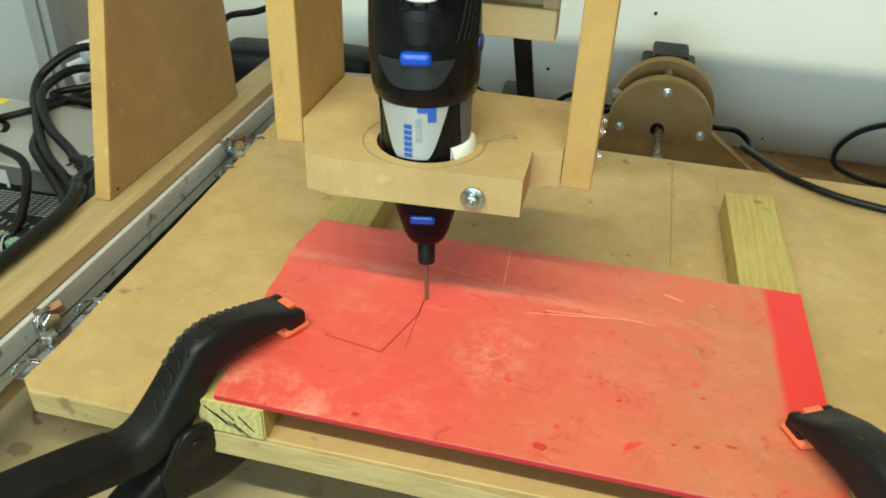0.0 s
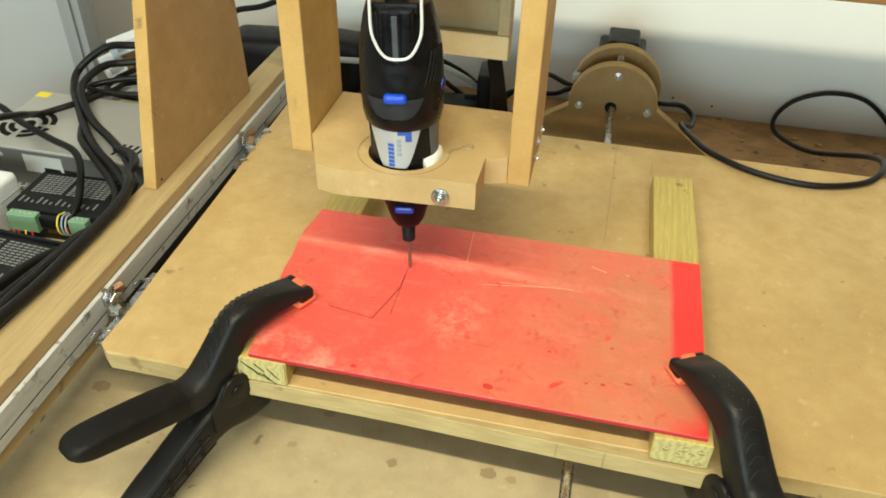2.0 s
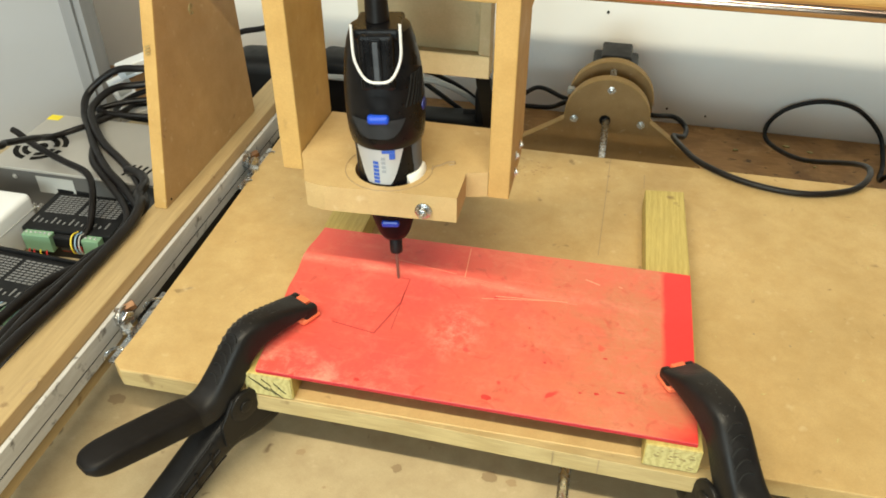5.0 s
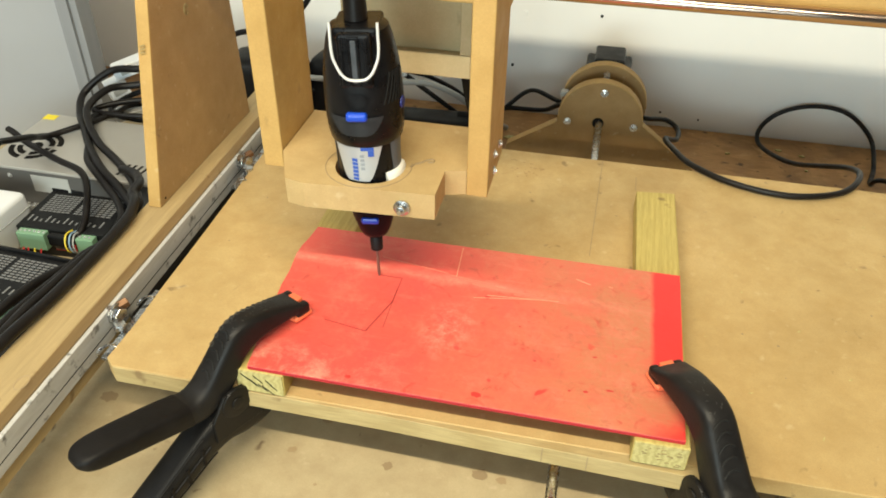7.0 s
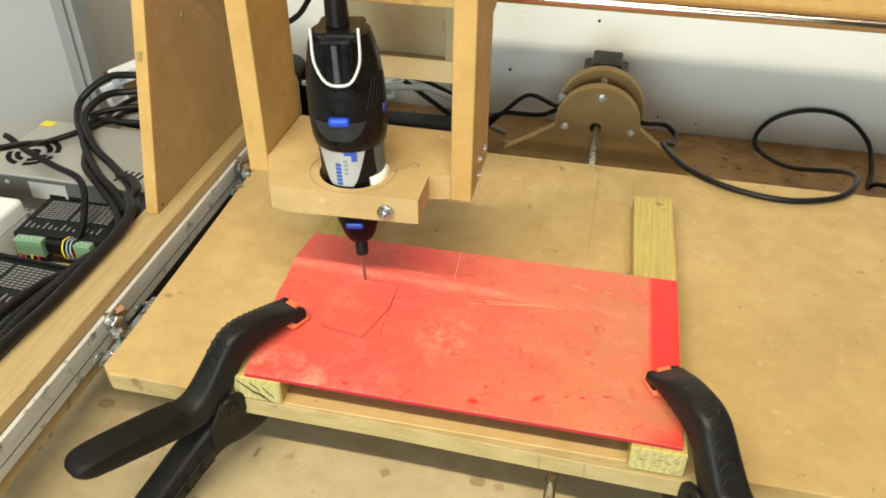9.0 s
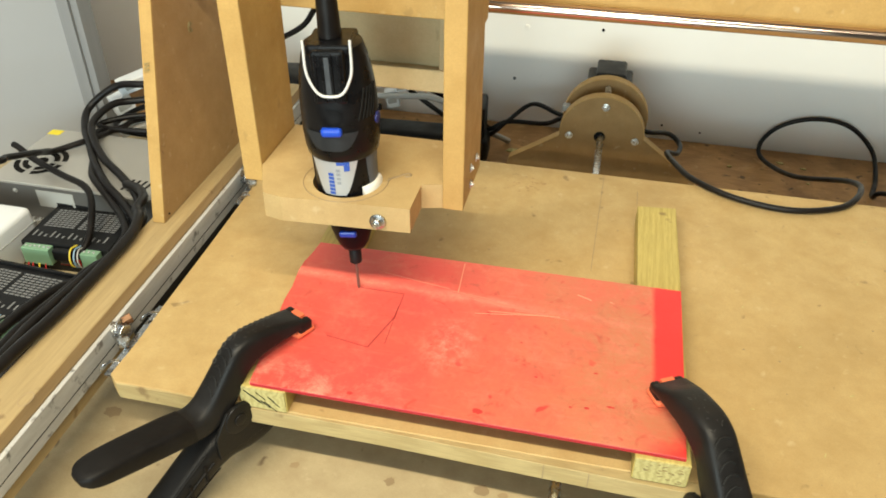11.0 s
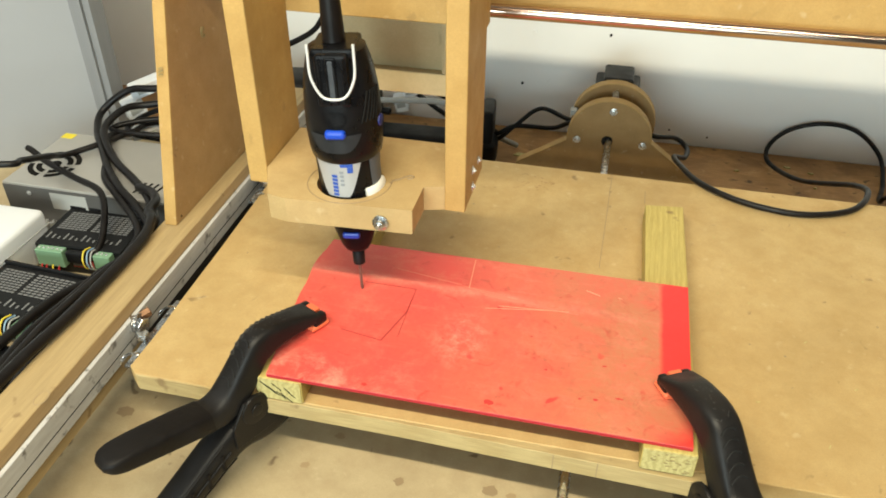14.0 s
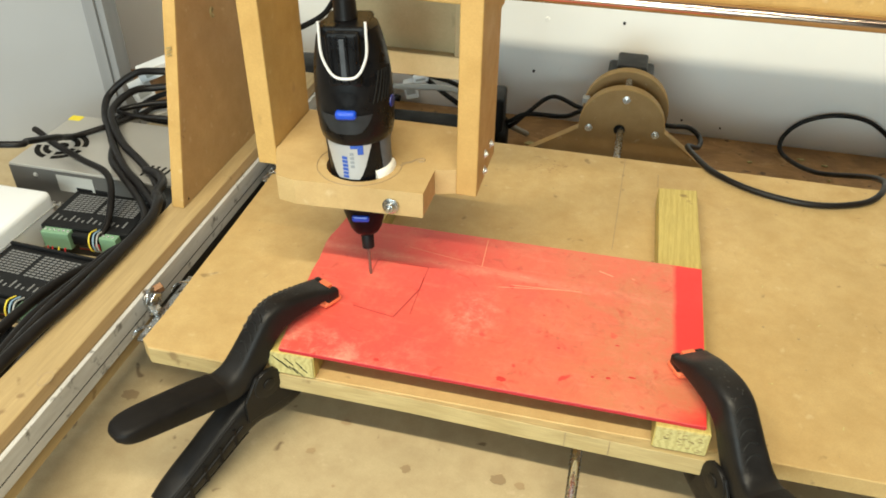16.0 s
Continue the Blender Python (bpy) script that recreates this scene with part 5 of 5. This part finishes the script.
cable("power_cable", [(-0.200, 0.20, 0.030), (-0.212, 0.165, 0.036), (-0.228, 0.12, 0.036), (-0.236, 0.07, 0.034), (-0.230, 0.02, 0.034), (-0.212, -0.05, 0.034), (-0.205, -0.12, 0.03)], 0.0047, "thick black cable pressed against the side beam")
cable("power_cable", [(-0.196, 0.16, 0.052), (-0.206, 0.12, 0.056), (-0.214, 0.07, 0.058), (-0.208, 0.02, 0.060), (-0.196, -0.04, 0.062), (-0.192, -0.12, 0.055)], 0.0045, "thick black cable beside the side beam")

# pale connector blocks in the tangle behind the supply
def build_connector(at, size, turn, label):
    b = root("connector_block", at, label, "connector", "connectors in the tangle")
    bm = box(-size[0] / 2, size[0] / 2, -size[1] / 2, size[1] / 2, 0, size[2], 0.0015)
    bm.transform(Matrix.Translation(at) @ Matrix.Rotation(radians(turn), 4, "Z") @ Matrix.Rotation(radians(-14), 4, "Y"))
    part("housing", bm, M_WHITEBOX, b)
    bm = box(-size[0] / 3, size[0] / 3, -size[1] / 2 - 0.0008, size[1] / 2 + 0.0008, size[2] * 0.3, size[2] * 0.6, 0.0004)
    bm.transform(Matrix.Translation(at) @ Matrix.Rotation(radians(turn), 4, "Z") @ Matrix.Rotation(radians(-14), 4, "Y"))
    part("strap", bm, M_GREYCABLE, b)


build_connector((-0.352, 0.460, 0.082), (0.050, 0.022, 0.016), 38, "white plastic connector block among black cables")
build_connector((-0.372, 0.448, 0.050), (0.024, 0.018, 0.026), 52, "white plastic cable plug among black cables")
build_connector((-0.345, 0.438, 0.034), (0.055, 0.020, 0.014), 22, "pale grey connector block among black cables")
cable("signal_cable", [(-0.255, 0.462, 0.070), (-0.300, 0.447, 0.072), (-0.335, 0.440, 0.066), (-0.365, 0.430, 0.052), (-0.360, 0.405, 0.050), (-0.320, 0.400, 0.048), (-0.262, 0.420, 0.040)], 0.0034, "black cable twisted through the tangle")
cable("signal_cable", [(-0.250, 0.452, 0.052), (-0.300, 0.436, 0.060), (-0.345, 0.415, 0.062), (-0.372, 0.392, 0.060), (-0.352, 0.384, 0.060), (-0.300, 0.392, 0.058), (-0.250, 0.410, 0.050)], 0.0034, "thin black cable in the tangle behind the supply")

cable("motor_cable", [(0.245, 0.575, 0.050), (0.271, 0.56, 0.043), (0.302, 0.58, 0.033), (0.317, 0.57, 0.025), (0.312, 0.53, 0.033), (0.295, 0.48, 0.059), (0.3, 0.43, 0.074), (0.318, 0.39, 0.0785), (0.359, 0.362, 0.0785), (0.411, 0.352, 0.0785), (0.46, 0.37, 0.0785), (0.485, 0.41, 0.076), (0.494, 0.48, 0.048), (0.462, 0.58, -0.007), (0.442, 0.68, -0.039), (0.443, 0.715, -0.031), (0.465, 0.722, -0.007), (0.506, 0.722, 0.008), (0.552, 0.722, 0.002), (0.589, 0.715, -0.028), (0.587, 0.66, -0.044), (0.568, 0.6, -0.035), (0.577, 0.58, -0.018), (0.66, 0.56, -0.03)], 0.0031, "black motor cable looped against the wall")
cable("signal_cable", [(0.02, 0.64, -0.040), (0.066, 0.62, -0.018), (0.092, 0.62, 0.007), (0.125, 0.62, 0.036), (0.165, 0.6, 0.034), (0.20, 0.59, 0.04)], 0.0030, "black cable bent up to the motor")
cable("signal_cable", [(0.02, 0.65, -0.035), (0.066, 0.62, -0.009), (0.092, 0.62, 0.006), (0.143, 0.61, 0.014), (0.167, 0.59, 0.034), (0.20, 0.585, 0.042)], 0.0032, "black cable running to the motor")
cable("signal_cable", [(-0.275, 0.56, 0.085), (-0.2549, 0.55, 0.105), (-0.217, 0.55, 0.115), (-0.169, 0.55, 0.140), (-0.148, 0.55, 0.165), (-0.118, 0.54, 0.215), (-0.095, 0.52, 0.28)], 0.0036, "black cable rising behind the carriage")
cable("signal_cable", [(-0.22, 0.62, 0.035), (-0.15, 0.62, 0.03), (-0.105, 0.62, 0.05), (-0.06, 0.62, 0.045), (-0.02, 0.62, 0.02), (0.03, 0.63, -0.02), (0.06, 0.64, -0.045)], 0.0034, "black cable behind the carriage")
cable("grey_cable", [(-0.30, 0.62, 0.02), (-0.18, 0.60, 0.030), (-0.0927, 0.59, 0.0384), (-0.05, 0.588, 0.0430), (-0.007, 0.59, 0.0440), (0.03, 0.60, 0.025), (0.06, 0.63, -0.015), (0.09, 0.66, -0.045)], 0.0040, "light grey cable behind the carriage", M_GREYCABLE)
# broad black strap that hangs down behind the carriage
bm = bmesh.new()
line = spline([(0.030, 0.47, 0.34), (0.044, 0.475, 0.24), (0.054, 0.48, 0.17), (0.0635, 0.495, 0.09), (0.068, 0.53, 0.02), (0.060, 0.58, -0.035)], 6)
prev = None
for p in line:
    row = [bm.verts.new(p + Vector(o)) for o in ((-0.0085, 0, 0), (0.0085, 0, 0), (0.0085, 0.004, 0), (-0.0085, 0.004, 0))]
    if prev:
        for k in range(4):
            bm.faces.new((prev[k], prev[(k + 1) % 4], row[(k + 1) % 4], row[k]))
    prev = row
STRAP = root("cable_strap", (0.06, 0.5, -0.035), "broad black flat cable hanging behind the carriage", "cable", "loose cables")
part("sheath", bm, M_CABLE, STRAP)


def build_adapter(at, size, turn, label, side=1):
    a = root("power_adapter", at, label, "power adapter", "adapters on the bench")
    bm = box(-size[0] / 2, size[0] / 2, -size[1] / 2, size[1] / 2, 0, size[2], min(size) * 0.28, 4)
    bm.transform(Matrix.Translation(at) @ Matrix.Rotation(radians(turn), 4, "Z"))
    part("housing", bm, M_CASE, a, "", True)
    bm = rod((side * (size[0] / 2 - 0.002), 0, size[2] / 2), (side * (size[0] / 2 + 0.018), 0, size[2] / 2), 0.005, 12, bevel=0.001)
    bm.transform(Matrix.Translation(at) @ Matrix.Rotation(radians(turn), 4, "Z"))
    part("cord_sleeve", bm, M_CABLE, a, "", True)


build_adapter((-0.245, 0.610, -0.0495), (0.11, 0.07, 0.105), 8, "large rounded black power adapter on the bench")
build_adapter((-0.150, 0.640, -0.0495), (0.08, 0.06, 0.100), -6, "black power adapter standing on the bench")
build_adapter((-0.025, 0.600, -0.0495), (0.19, 0.050, 0.044), 3, "long flat black adapter lying on the bench", -1)
build_connector((-0.051, 0.603, 0.0455), (0.020, 0.014, 0.010), 8, "white cable plug behind the carriage")
build_connector((-0.066, 0.612, 0.0165), (0.018, 0.016, 0.024), 12, "translucent pale socket block behind the carriage")
cable("signal_cable", [(-0.041, 0.603, 0.0530), (-0.025, 0.605, 0.0500), (-0.0095, 0.61, 0.0440), (0.02, 0.63, 0.020), (0.05, 0.66, -0.020), (0.06, 0.69, -0.045)], 0.0030, "black cable leaving the white plug")
build_adapter((0.0545, 0.610, -0.0495), (0.018, 0.050, 0.088), 4, "narrow black upright power adapter on the bench", -1)

# scraps on the bench
random.seed(11)
for x, y, s in ((0.098, 0.640, 0.011), (0.02, 0.66, 0.007), (0.40, 0.665, 0.004), (0.47, 0.69, 0.006), (0.50, 0.68, 0.005), (0.345, 0.60, 0.0022), (0.50, 0.64, 0.003)):
    pts = [(x + s * random.uniform(0.5, 1.1) * math.cos(a), y + s * 0.6 * random.uniform(0.5, 1.1) * math.sin(a)) for a in [math.tau * k / 7 for k in range(7)]]
    tagged(part("wood_scrap", prism(pts, "z", -0.0497, -0.0478, 0.0003), M_ENDGRAIN), "small pale scrap of wood on the bench", "wood scrap", "scraps on the bench")


# ---- motion ----
def motions():
    def bed_shift(t):
        if t < 2.77:
            return 0.0143 - 0.00516 * t
        return 0.0002 if t < 12.25 else 0.0002 + (t - 12.25) * 0.00500

    def tool_shift(t):
        return 0.0196 - 0.00469 * (min(max(t, 2.76), 12.2) - 2.76)
    ticks = [k * 0.5 for k in range(33)]
    slide = sorted(ticks + [2.7, 2.8, 12.2, 12.3])
    for ob in (BED, *BATTENS, SHEET, *CLAMPS):
        p = ob.location.copy()
        walk(ob, [(t, pose(p.x, p.y + bed_shift(t), p.z)) for t in slide])
    for ob, when in CUTS:
        walk(ob, [(0.0, pose(0, 0, -0.0008)), (when - 0.4, pose(0, 0, -0.0008)), (when, pose(0, 0, 0)), (16.1, pose(0, 0, 0))])
    cross = sorted(ticks + [2.7, 2.8, 12.1, 12.2, 12.3])
    for ob in (CARRIAGE, TOOL, STRAP):
        p = ob.location.copy()
        walk(ob, [(t, pose(p.x + tool_shift(t), p.y, p.z)) for t in cross])


motions()
